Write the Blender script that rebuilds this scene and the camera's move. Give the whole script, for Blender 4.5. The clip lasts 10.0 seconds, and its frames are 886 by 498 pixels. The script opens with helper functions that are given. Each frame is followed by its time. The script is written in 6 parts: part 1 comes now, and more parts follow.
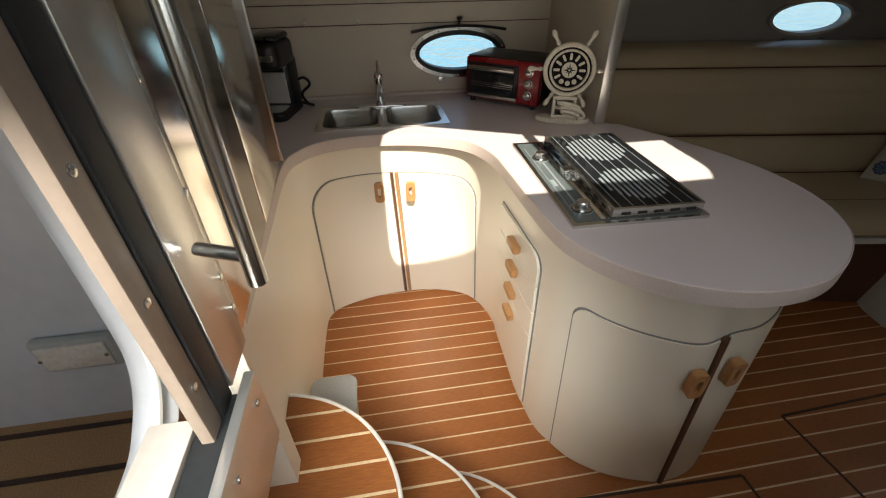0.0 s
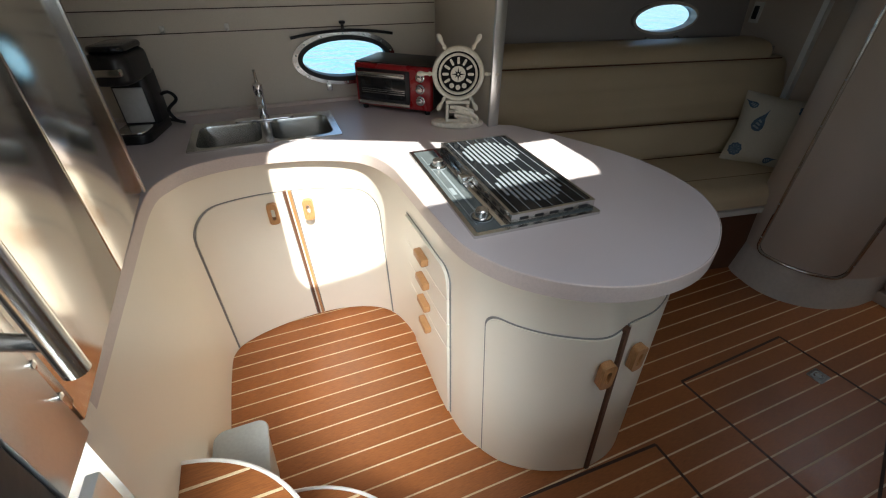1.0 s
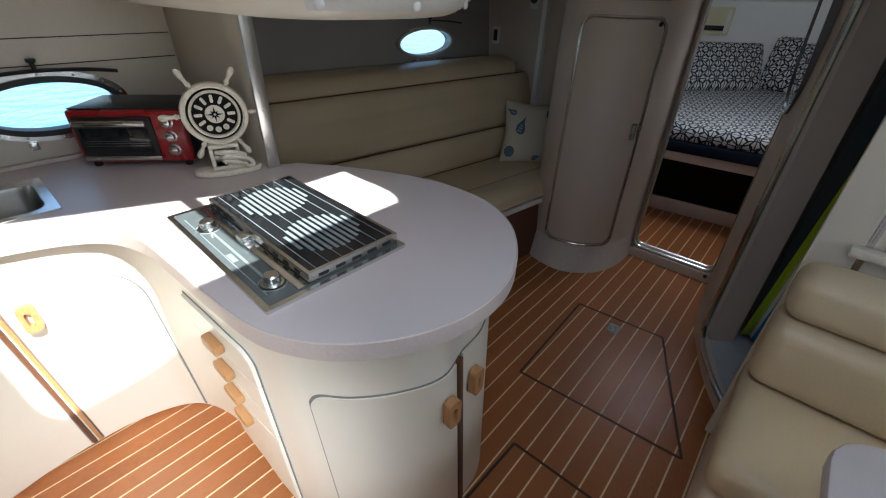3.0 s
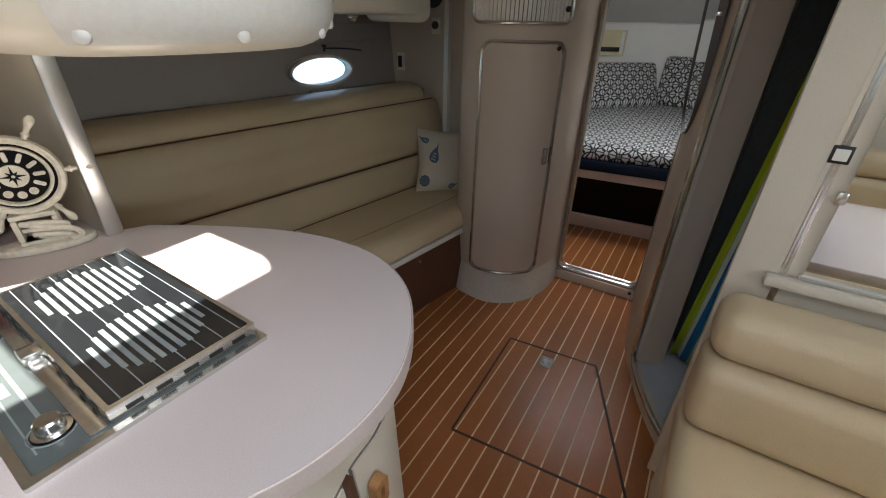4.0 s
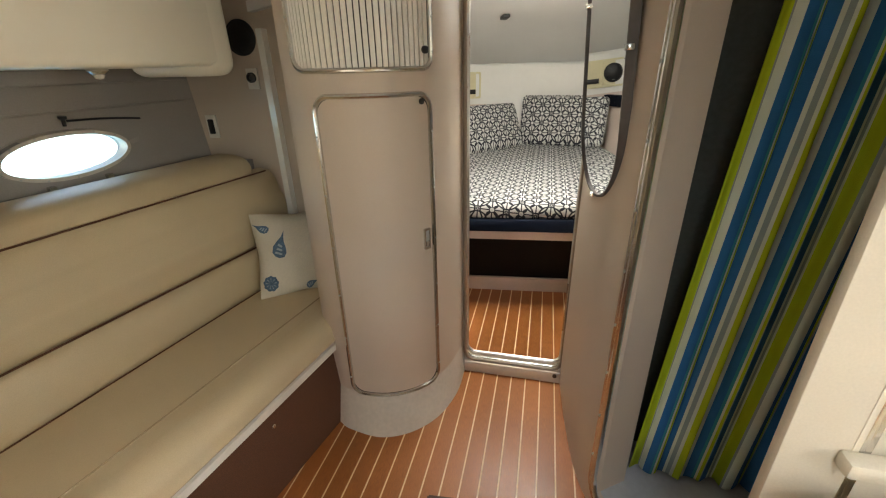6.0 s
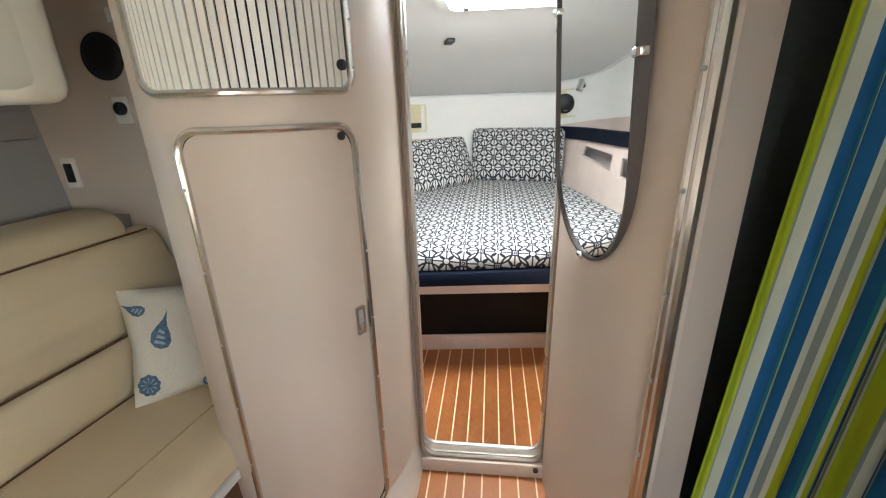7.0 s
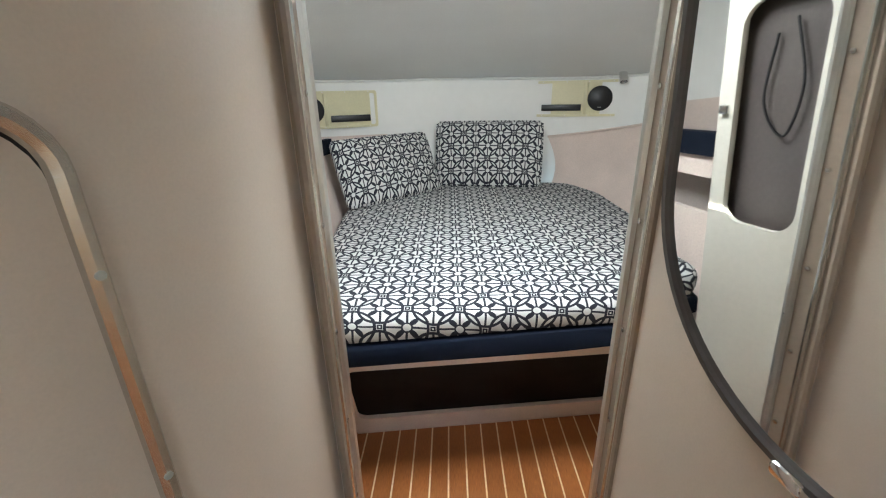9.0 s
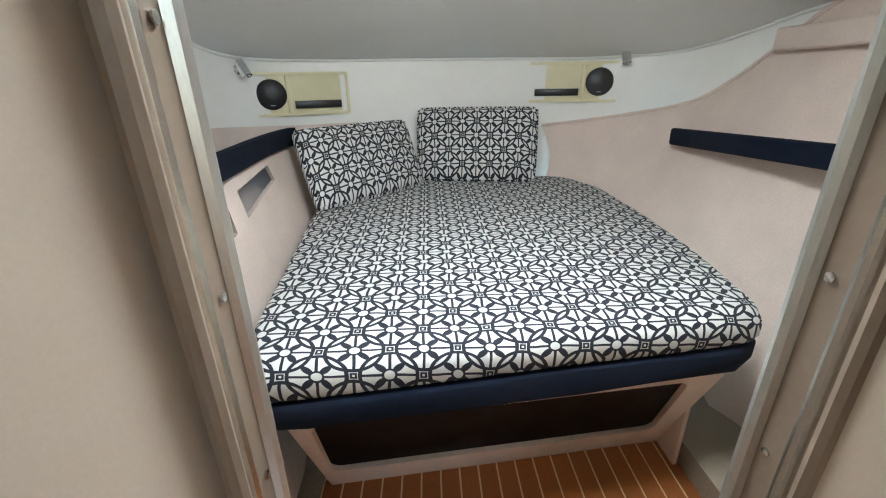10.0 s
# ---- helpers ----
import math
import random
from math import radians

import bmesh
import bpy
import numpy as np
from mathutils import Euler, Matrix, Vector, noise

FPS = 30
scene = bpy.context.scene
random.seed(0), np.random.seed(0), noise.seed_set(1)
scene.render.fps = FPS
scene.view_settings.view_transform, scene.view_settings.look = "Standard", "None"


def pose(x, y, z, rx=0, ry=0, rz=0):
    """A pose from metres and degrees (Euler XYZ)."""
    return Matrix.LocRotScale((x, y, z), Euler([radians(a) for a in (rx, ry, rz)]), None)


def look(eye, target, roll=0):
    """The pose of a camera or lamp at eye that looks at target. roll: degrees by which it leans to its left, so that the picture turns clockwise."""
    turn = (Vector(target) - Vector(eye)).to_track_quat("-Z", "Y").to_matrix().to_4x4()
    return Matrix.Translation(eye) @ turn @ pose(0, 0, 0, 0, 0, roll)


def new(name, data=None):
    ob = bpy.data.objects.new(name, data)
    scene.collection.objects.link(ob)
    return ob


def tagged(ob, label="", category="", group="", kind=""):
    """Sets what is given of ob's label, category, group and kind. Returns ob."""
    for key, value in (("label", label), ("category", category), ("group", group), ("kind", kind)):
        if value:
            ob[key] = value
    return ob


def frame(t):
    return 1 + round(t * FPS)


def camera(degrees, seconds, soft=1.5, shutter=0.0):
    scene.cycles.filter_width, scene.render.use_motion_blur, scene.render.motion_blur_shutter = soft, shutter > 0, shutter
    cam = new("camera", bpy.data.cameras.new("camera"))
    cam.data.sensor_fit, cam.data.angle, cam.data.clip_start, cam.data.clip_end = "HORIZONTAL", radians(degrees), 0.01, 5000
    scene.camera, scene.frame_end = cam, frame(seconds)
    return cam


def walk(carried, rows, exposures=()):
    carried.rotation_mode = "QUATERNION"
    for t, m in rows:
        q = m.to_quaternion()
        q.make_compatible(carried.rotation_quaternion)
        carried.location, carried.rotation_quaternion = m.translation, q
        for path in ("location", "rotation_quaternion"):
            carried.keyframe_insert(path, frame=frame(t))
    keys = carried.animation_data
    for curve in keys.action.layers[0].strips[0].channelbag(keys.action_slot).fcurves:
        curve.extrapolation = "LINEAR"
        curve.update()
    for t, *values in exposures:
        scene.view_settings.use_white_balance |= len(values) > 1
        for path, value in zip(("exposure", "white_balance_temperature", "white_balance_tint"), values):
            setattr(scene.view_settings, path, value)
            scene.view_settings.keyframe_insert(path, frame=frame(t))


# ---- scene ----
cam = camera(93.9, 10.0, soft=1.15)
PATH = [
    (0, (0.186, 0.104, 1.463), (-1.429, 0.352, 0.308), -0.7),
    (0.5, (0.156, 0.136, 1.464), (-1.422, 0.554, 0.309), -0.2),
    (1, (0.127, 0.171, 1.464), (-1.391, 0.781, 0.313), 0.4),
    (1.5, (0.104, 0.218, 1.459), (-1.332, 1.022, 0.322), 0.9),
    (2, (0.083, 0.247, 1.458), (-1.244, 1.24, 0.34), 1.5),
    (2.5, (0.065, 0.271, 1.457), (-1.147, 1.431, 0.368), 1.7),
    (2.7, (0.06, 0.282, 1.456), (-1.114, 1.49, 0.378), 1.6),
    (3.8, (0.008, 0.471, 1.455), (-0.929, 1.937, 0.47), 1.4),
    (4, (0.007, 0.549, 1.458), (-0.901, 2.043, 0.487), 1.1),
    (4.5, (-0.017, 0.693, 1.45), (-0.822, 2.268, 0.516), 0.7),
    (5, (-0.078, 0.83, 1.452), (-0.769, 2.48, 0.558), -0.0),
    (5.5, (-0.172, 1.011, 1.454), (-0.735, 2.737, 0.615), -0.8),
    (5.7, (-0.206, 1.074, 1.465), (-0.716, 2.818, 0.628), -1.1),
    (6.8, (-0.263, 1.535, 1.423), (-0.529, 3.393, 0.732), -1.6),
    (7, (-0.285, 1.61, 1.423), (-0.513, 3.478, 0.747), -1.6),
    (7.5, (-0.345, 1.803, 1.42), (-0.482, 3.688, 0.765), -1.3),
    (8, (-0.354, 1.977, 1.408), (-0.446, 3.865, 0.756), -1.4),
    (8.5, (-0.35, 2.175, 1.393), (-0.417, 4.054, 0.711), -1.2),
    (8.6, (-0.343, 2.2, 1.388), (-0.415, 4.078, 0.704), -1.5),
    (9, (-0.353, 2.342, 1.372), (-0.395, 4.213, 0.667), -1.2),
    (9.2, (-0.352, 2.394, 1.369), (-0.379, 4.26, 0.649), -1.1),
    (9.5, (-0.368, 2.511, 1.356), (-0.364, 4.373, 0.627), -1.1),
    (10, (-0.389, 2.655, 1.337), (-0.33, 4.508, 0.586), -1.0),
]
walk(cam, [(t, look(e, g, r)) for t, e, g, r in PATH],
     exposures=[(0.0, 1.1, 6900, 10), (0.8, 1.32, 6250, 9), (1.5, 1.5, 5900, 8), (2.7, 1.66, 5750, 8), (4.0, 2.4, 6450, 10), (4.5, 2.75, 7200, 10), (5.0, 3.1, 8000, 10), (5.5, 3.35, 8000, 9), (7.0, 4.35, 6350, 8), (7.6, 4.3, 6300, 8), (8.5, 3.8, 6250, 6), (10.0, 3.75, 6300, 5)])

# ---- light ----
world = bpy.data.worlds.new("sky")
scene.world = world
world.use_nodes = True
sky = world.node_tree.nodes.new("ShaderNodeTexSky")
sky.sky_type = 'NISHITA'
sky.sun_disc = False
sky.sun_elevation = radians(46)
sky.sun_rotation = radians(90)
background = world.node_tree.nodes["Background"]
background.inputs["Strength"].default_value = 0.09
world.node_tree.links.new(sky.outputs[0], background.inputs[0])

sun = new("sun", bpy.data.lights.new("sun", 'SUN'))
sun.data.energy, sun.data.angle, sun.data.color = 5.0, radians(0.5), (1.0, 0.95, 0.86)
sun.matrix_world = look((3.0, 0.0, 3.13), (0, 0, 0))


def opening_light(name, place, target, w, h, watts, colour=(0.93, 0.97, 1.0), spread=180):
    """Daylight of the sky in an opening."""
    lamp = new(name, bpy.data.lights.new(name, 'AREA'))
    lamp.data.shape, lamp.data.size, lamp.data.size_y = 'RECTANGLE', w, h
    lamp.data.energy, lamp.data.color = watts, colour
    lamp.data.spread = radians(spread)
    lamp.matrix_world = look(place, target)
    return lamp


opening_light("companionway_daylight", (0.14, -0.08, 1.25), (-1.0, 0.22, 0.20), 0.5, 0.5, 1.9, spread=54)
opening_light("bow_hatch_daylight", (-0.22, 3.38, 1.82), (-0.2, 4.3, 0.4), 0.5, 0.44, 2.25)
opening_light("galley_hatch_daylight", (-0.05, 0.6, 2.0), (-0.5, 1.1, 0), 0.5, 0.9, 1.0, spread=140)
opening_light("starboard_window_daylight", (1.52, 0.75, 1.42), (0, 1.0, 0.9), 1.3, 0.3, 0.9)

# ---- materials ----


def material(name, colour, rough=0.5, metal=0.0, grain=80.0, vary=0.06, bump=0.05, big=2.5, wear=0.08, stretch=(1, 1, 1), coat=0.0,
             colour2=None, per_object=0.0, gloss_vary=1.0):
    m = bpy.data.materials.new(name)
    m.use_nodes = True
    nt = m.node_tree
    N, L = nt.nodes, nt.links
    b = N["Principled BSDF"]
    tc = N.new("ShaderNodeTexCoord")
    mp = N.new("ShaderNodeMapping")
    mp.inputs["Scale"].default_value = stretch
    L.new(tc.outputs["Object"], mp.inputs[0])
    n1 = N.new("ShaderNodeTexNoise")
    n1.inputs["Scale"].default_value, n1.inputs["Detail"].default_value = grain, 6
    n2 = N.new("ShaderNodeTexNoise")
    n2.inputs["Scale"].default_value, n2.inputs["Detail"].default_value = big, 5
    L.new(mp.outputs[0], n1.inputs[0])
    L.new(tc.outputs["Object"], n2.inputs[0])
    base = N.new("ShaderNodeMix")
    base.data_type = 'RGBA'
    c2 = colour2 or tuple(c * (1 - 3 * vary) for c in colour)
    base.inputs["A"].default_value = (*colour, 1)
    base.inputs["B"].default_value = (*c2, 1)
    r1 = N.new("ShaderNodeMapRange")
    r1.inputs["From Min"].default_value, r1.inputs["From Max"].default_value = 0.35, 0.7
    L.new(n1.outputs[0], r1.inputs[0])
    L.new(r1.outputs[0], base.inputs["Factor"])
    hsv = N.new("ShaderNodeHueSaturation")
    L.new(base.outputs["Result"], hsv.inputs["Color"])
    r2 = N.new("ShaderNodeMapRange")
    r2.inputs["From Min"].default_value, r2.inputs["From Max"].default_value = 0.3, 0.7
    r2.inputs["To Min"].default_value, r2.inputs["To Max"].default_value = 1 - wear, 1 + wear
    L.new(n2.outputs[0], r2.inputs[0])
    val = r2.outputs[0]
    if per_object:
        oi = N.new("ShaderNodeObjectInfo")
        r3 = N.new("ShaderNodeMapRange")
        r3.inputs["To Min"].default_value, r3.inputs["To Max"].default_value = 1 - per_object, 1 + per_object
        L.new(oi.outputs["Random"], r3.inputs[0])
        mu = N.new("ShaderNodeMath")
        mu.operation = 'MULTIPLY'
        L.new(val, mu.inputs[0])
        L.new(r3.outputs[0], mu.inputs[1])
        val = mu.outputs[0]
    L.new(val, hsv.inputs["Value"])
    L.new(hsv.outputs[0], b.inputs["Base Color"])
    b.inputs["Metallic"].default_value = metal
    rr = N.new("ShaderNodeMapRange")
    rr.inputs["From Min"].default_value, rr.inputs["From Max"].default_value = 0.3, 0.7
    rr.inputs["To Min"].default_value, rr.inputs["To Max"].default_value = rough * (1 - 0.15 * gloss_vary), min(1, rough * (1 + 0.2 * gloss_vary))
    L.new(n2.outputs[0], rr.inputs[0])
    L.new(rr.outputs[0], b.inputs["Roughness"])
    b.inputs["Coat Weight"].default_value = coat
    b.inputs["Coat Roughness"].default_value = 0.12
    if bump:
        bp = N.new("ShaderNodeBump")
        bp.inputs["Strength"].default_value, bp.inputs["Distance"].default_value = bump, 0.004
        L.new(n1.outputs[0], bp.inputs["Height"])
        L.new(bp.outputs[0], b.inputs["Normal"])
    return m


GELCOAT = material("gelcoat", (0.84, 0.775, 0.635), 0.34, grain=30, vary=0.002, bump=0.0, wear=0.006, coat=0.15, gloss_vary=0.2)
LAMINATE = material("laminate", (0.60, 0.535, 0.52), 0.33, grain=400, vary=0.03, bump=0.01, wear=0.03)
LAMINATE_EDGE = material("laminate edge", (0.62, 0.52, 0.46), 0.4, grain=200, vary=0.03, bump=0.01, wear=0.04)
TEAK = material("teak", (0.37, 0.125, 0.032), 0.36, grain=45, colour2=(0.25, 0.082, 0.022), bump=0.08, stretch=(14, 0.8, 14), wear=0.14, per_object=0.08)
TEAK_LIGHT = material("teak trim", (0.52, 0.27, 0.11), 0.4, grain=60, colour2=(0.36, 0.17, 0.06), bump=0.05, stretch=(10, 10, 0.8))
TEAK_DARK = material("dark teak edge", (0.15, 0.065, 0.032), 0.45, grain=60, colour2=(0.09, 0.04, 0.02), bump=0.05, stretch=(10, 10, 0.8))
HOLLY = material("holly seam", (0.80, 0.60, 0.36), 0.5, grain=100, bump=0.02)
CARPET_DARK = material("brown carpet and crease shade", (0.15, 0.060, 0.028), 0.95, grain=500, vary=0.15, bump=0.5)
CARPET = material("cream carpet", (0.40, 0.34, 0.26), 0.98, grain=320, vary=0.15, bump=0.8)
VINYL = material("cream vinyl", (0.60, 0.475, 0.30), 0.42, grain=380, vary=0.03, bump=0.10, wear=0.05)
WALL_VINYL = material("beige wall vinyl", (0.60, 0.50, 0.41), 0.5, grain=320, vary=0.015, bump=0.045, wear=0.04)
WALL_PALE = material("pale wall vinyl", (0.66, 0.59, 0.48), 0.5, grain=240, vary=0.02, bump=0.10, wear=0.04)
SUEDE = material("pinkish suede", (0.70, 0.575, 0.505), 0.85, grain=160, vary=0.04, bump=0.15, big=5, wear=0.07)
WHITE_HULL = material("white fibreglass", (0.86, 0.85, 0.81), 0.22, grain=20, vary=0.01, bump=0.01, wear=0.02, coat=0.4)
HEADLINER = material("headliner", (0.80, 0.79, 0.76), 0.7, grain=200, vary=0.02, bump=0.1, wear=0.03)
NAVY = material("navy fabric", (0.005, 0.009, 0.021), 0.85, grain=500, vary=0.12, bump=0.3)
BLACK = material("black plastic", (0.012, 0.012, 0.013), 0.4, grain=200, vary=0.1, bump=0.05)
GASKET = material("black rubber", (0.015, 0.017, 0.018), 0.55, grain=60, vary=0.1, bump=0.1)
GLASS_BLACK = material("dark glass", (0.013, 0.015, 0.017), 0.08, grain=20, vary=0.05, bump=0.0)
# paler than bare glass: the ceiling's reflection is put into the base colour
GLASS_GREY = material("dark glass with painted reflection", (0.11, 0.13, 0.13), 0.14, grain=20, vary=0.05, bump=0.0)
STEEL = material("stainless steel", (0.66, 0.65, 0.62), 0.2, metal=1.0, grain=90, vary=0.03, bump=0.02, stretch=(1, 1, 20), wear=0.05)
FRIDGE_STEEL = material("mirror steel", (0.62, 0.60, 0.55), 0.13, metal=1.0, grain=60, vary=0.03, bump=0.01, stretch=(25, 25, 1), wear=0.06)
CHROME = material("chrome", (0.80, 0.80, 0.80), 0.1, metal=1.0, grain=30, vary=0.02, bump=0.0)
ALUMINIUM = material("anodised aluminium", (0.62, 0.61, 0.58), 0.3, metal=0.85, grain=120, vary=0.03, bump=0.02, stretch=(8, 8, 1))
FRAME_PAINT = material("painted frame", (0.58, 0.52, 0.45), 0.4, grain=60, vary=0.03, bump=0.02)
WHITE_PLASTIC = material("white plastic", (0.78, 0.75, 0.68), 0.35, grain=100, vary=0.02, bump=0.01)
GREY_PLASTIC = material("grey plastic", (0.42, 0.43, 0.40), 0.4, grain=100, vary=0.03, bump=0.02)
CREAM_PLASTIC = material("cream plastic", (0.72, 0.66, 0.42), 0.4, grain=100, vary=0.02, bump=0.02)
RED = material("red enamel", (0.30, 0.008, 0.012), 0.25, grain=60, vary=0.04, bump=0.0, coat=0.4)
ROPE = material("whitewashed wood", (0.72, 0.66, 0.54), 0.6, grain=90, vary=0.06, bump=0.15)
MIRROR = material("mirror", (0.86, 0.87, 0.86), 0.02, metal=1.0, grain=10, vary=0.0, bump=0.0, wear=0.01)
PAN_GREY = material("blue-grey shower pan", (0.50, 0.53, 0.58), 0.4, grain=60, vary=0.03, bump=0.03)
DARK = material("painted gap shade", (0.02, 0.018, 0.016), 0.8, grain=60, vary=0.1, bump=0.05)
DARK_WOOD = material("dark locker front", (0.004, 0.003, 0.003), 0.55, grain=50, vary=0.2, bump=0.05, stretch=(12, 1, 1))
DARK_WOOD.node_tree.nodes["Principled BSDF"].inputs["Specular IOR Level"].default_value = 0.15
NAVY.node_tree.nodes["Principled BSDF"].inputs["Specular IOR Level"].default_value = 0.2
SEAM_DARK = material("dark caulk", (0.055, 0.024, 0.012), 0.7, grain=80, vary=0.1, bump=0.1)
MAT = material("woven deck mat", (0.42, 0.24, 0.11), 0.8, grain=300, vary=0.12, bump=0.5)
AMBER = material("amber lens", (0.75, 0.36, 0.10), 0.25, grain=60, vary=0.04, bump=0.02)
LENS = material("ribbed clear lens", (0.75, 0.70, 0.60), 0.15, grain=120, vary=0.05, bump=0.3)
PRINT_BLUE = material("blue print", (0.10, 0.17, 0.25), 0.8, grain=120, vary=0.15, bump=0.1)
PRINT_PALE = material("pale blue print", (0.36, 0.42, 0.44), 0.8, grain=120, vary=0.1, bump=0.1)
COTTON = material("cream cotton", (0.66, 0.60, 0.48), 0.85, grain=300, vary=0.06, bump=0.25)
TRIM_BRIGHT = material("bright anodised trim", (0.78, 0.78, 0.77), 0.2, metal=1.0, grain=120, vary=0.03, bump=0.02, stretch=(8, 8, 1))
TAUPE_DARK = material("dark taupe moulding and locker shade", (0.085, 0.07, 0.065), 0.4, grain=100, vary=0.04, bump=0.02)
SILVER = material("silver paint", (0.62, 0.62, 0.60), 0.35, metal=0.3, grain=80, vary=0.03, bump=0.01)
PEARL = material("pale mark", (0.25, 0.29, 0.30), 0.3, grain=60, vary=0.02, bump=0.0)


def glass_material(name, tint=(0.95, 0.98, 1.0), rough=0.0):
    m = bpy.data.materials.new(name)
    m.use_nodes = True
    b = m.node_tree.nodes["Principled BSDF"]
    b.inputs["Base Color"].default_value = (*tint, 1)
    b.inputs["Transmission Weight"].default_value = 1.0
    b.inputs["Roughness"].default_value = rough
    b.inputs["IOR"].default_value = 1.1
    return m


GLASS = glass_material("window glass")


def milky_material():
    m = bpy.data.materials.new("milky hatch pane")
    m.use_nodes = True
    N, L = m.node_tree.nodes, m.node_tree.links
    N.remove(N["Principled BSDF"])
    a, c, mix = N.new("ShaderNodeBsdfTranslucent"), N.new("ShaderNodeBsdfGlossy"), N.new("ShaderNodeMixShader")
    a.inputs["Color"].default_value = (0.85, 0.88, 0.90, 1)
    c.inputs["Roughness"].default_value = 0.15
    mix.inputs[0].default_value = 0.06
    L.new(a.outputs[0], mix.inputs[1])
    L.new(c.outputs[0], mix.inputs[2])
    L.new(mix.outputs[0], N["Material Output"].inputs[0])
    return m


FROST = milky_material()
GAP = material("shadowed joint", (0.24, 0.23, 0.205), 0.7, grain=100, vary=0.05, bump=0.02)
# tone of the unlit head compartment, painted on a plain sheet
TEAL_DARK = material("head compartment shade", (0.06, 0.072, 0.068), 0.6, grain=60, vary=0.08, bump=0.05)
# hull white greyed down; the cockpit's shade sits in this colour
COCKPIT = material("shade-greyed white gelcoat", (0.60, 0.605, 0.61), 0.3, grain=30, vary=0.02, bump=0.01, wear=0.05)
CREAM_BOARD = material("cream painted board", (0.50, 0.47, 0.405), 0.4, grain=60, vary=0.015, bump=0.01, wear=0.03)
# taupe paint made darker, with the doorway's shade put into the colour
TAUPE = material("taupe jamb paint with shade", (0.27, 0.205, 0.155), 0.4, grain=100, vary=0.03, bump=0.02)


def water_material():
    m = bpy.data.materials.new("sea water")
    m.use_nodes = True
    N, L = m.node_tree.nodes, m.node_tree.links
    b = N["Principled BSDF"]
    b.inputs["Base Color"].default_value = (0.10, 0.26, 0.36, 1)
    b.inputs["Roughness"].default_value = 0.12
    tc, n, bp = N.new("ShaderNodeTexCoord"), N.new("ShaderNodeTexNoise"), N.new("ShaderNodeBump")
    n.inputs["Scale"].default_value, n.inputs["Detail"].default_value = 1.6, 6
    bp.inputs["Strength"].default_value, bp.inputs["Distance"].default_value = 0.9, 0.25
    L.new(tc.outputs["Object"], n.inputs[0])
    L.new(n.outputs[0], bp.inputs["Height"])
    L.new(bp.outputs[0], b.inputs["Normal"])
    return m


WATER = water_material()


def stripes_material():
    """Vertical stripes by the length along the cloth, which is kept in the uv."""
    m = bpy.data.materials.new("striped towelling")
    m.use_nodes = True
    N, L = m.node_tree.nodes, m.node_tree.links
    b = N["Principled BSDF"]
    b.inputs["Roughness"].default_value = 0.9
    uv, sep, ramp = N.new("ShaderNodeUVMap"), N.new("ShaderNodeSeparateXYZ"), N.new("ShaderNodeValToRGB")
    fr = N.new("ShaderNodeMath")
    fr.operation = 'FRACT'
    L.new(uv.outputs[0], sep.inputs[0])
    L.new(sep.outputs[0], fr.inputs[0])
    L.new(fr.outputs[0], ramp.inputs[0])
    ramp.color_ramp.interpolation = 'CONSTANT'
    green, teal, blue, pale, grey = (0.44, 0.58, 0.02), (0.03, 0.30, 0.40), (0.015, 0.16, 0.42), (0.70, 0.78, 0.70), (0.30, 0.39, 0.40)
    stops = [(0.0, green), (0.21, grey), (0.25, pale), (0.38, blue), (0.50, teal), (0.54, pale), (0.58, green), (0.65, grey), (0.68, blue), (0.87, pale),
             (0.91, grey), (0.96, pale)]
    el = ramp.color_ramp.elements
    el[0].position, el[0].color = 0.0, (*green, 1)
    el[1].position, el[1].color = stops[1][0], (*stops[1][1], 1)
    for p, c in stops[2:]:
        e = el.new(p)
        e.color = (*c, 1)
    tc, n, bp = N.new("ShaderNodeTexCoord"), N.new("ShaderNodeTexNoise"), N.new("ShaderNodeBump")
    n.inputs["Scale"].default_value = 500
    bp.inputs["Strength"].default_value, bp.inputs["Distance"].default_value = 0.5, 0.003
    L.new(tc.outputs["Object"], n.inputs[0])
    L.new(n.outputs[0], bp.inputs["Height"])
    L.new(bp.outputs[0], b.inputs["Normal"])
    L.new(ramp.outputs[0], b.inputs["Base Color"])
    return m


STRIPES = stripes_material()


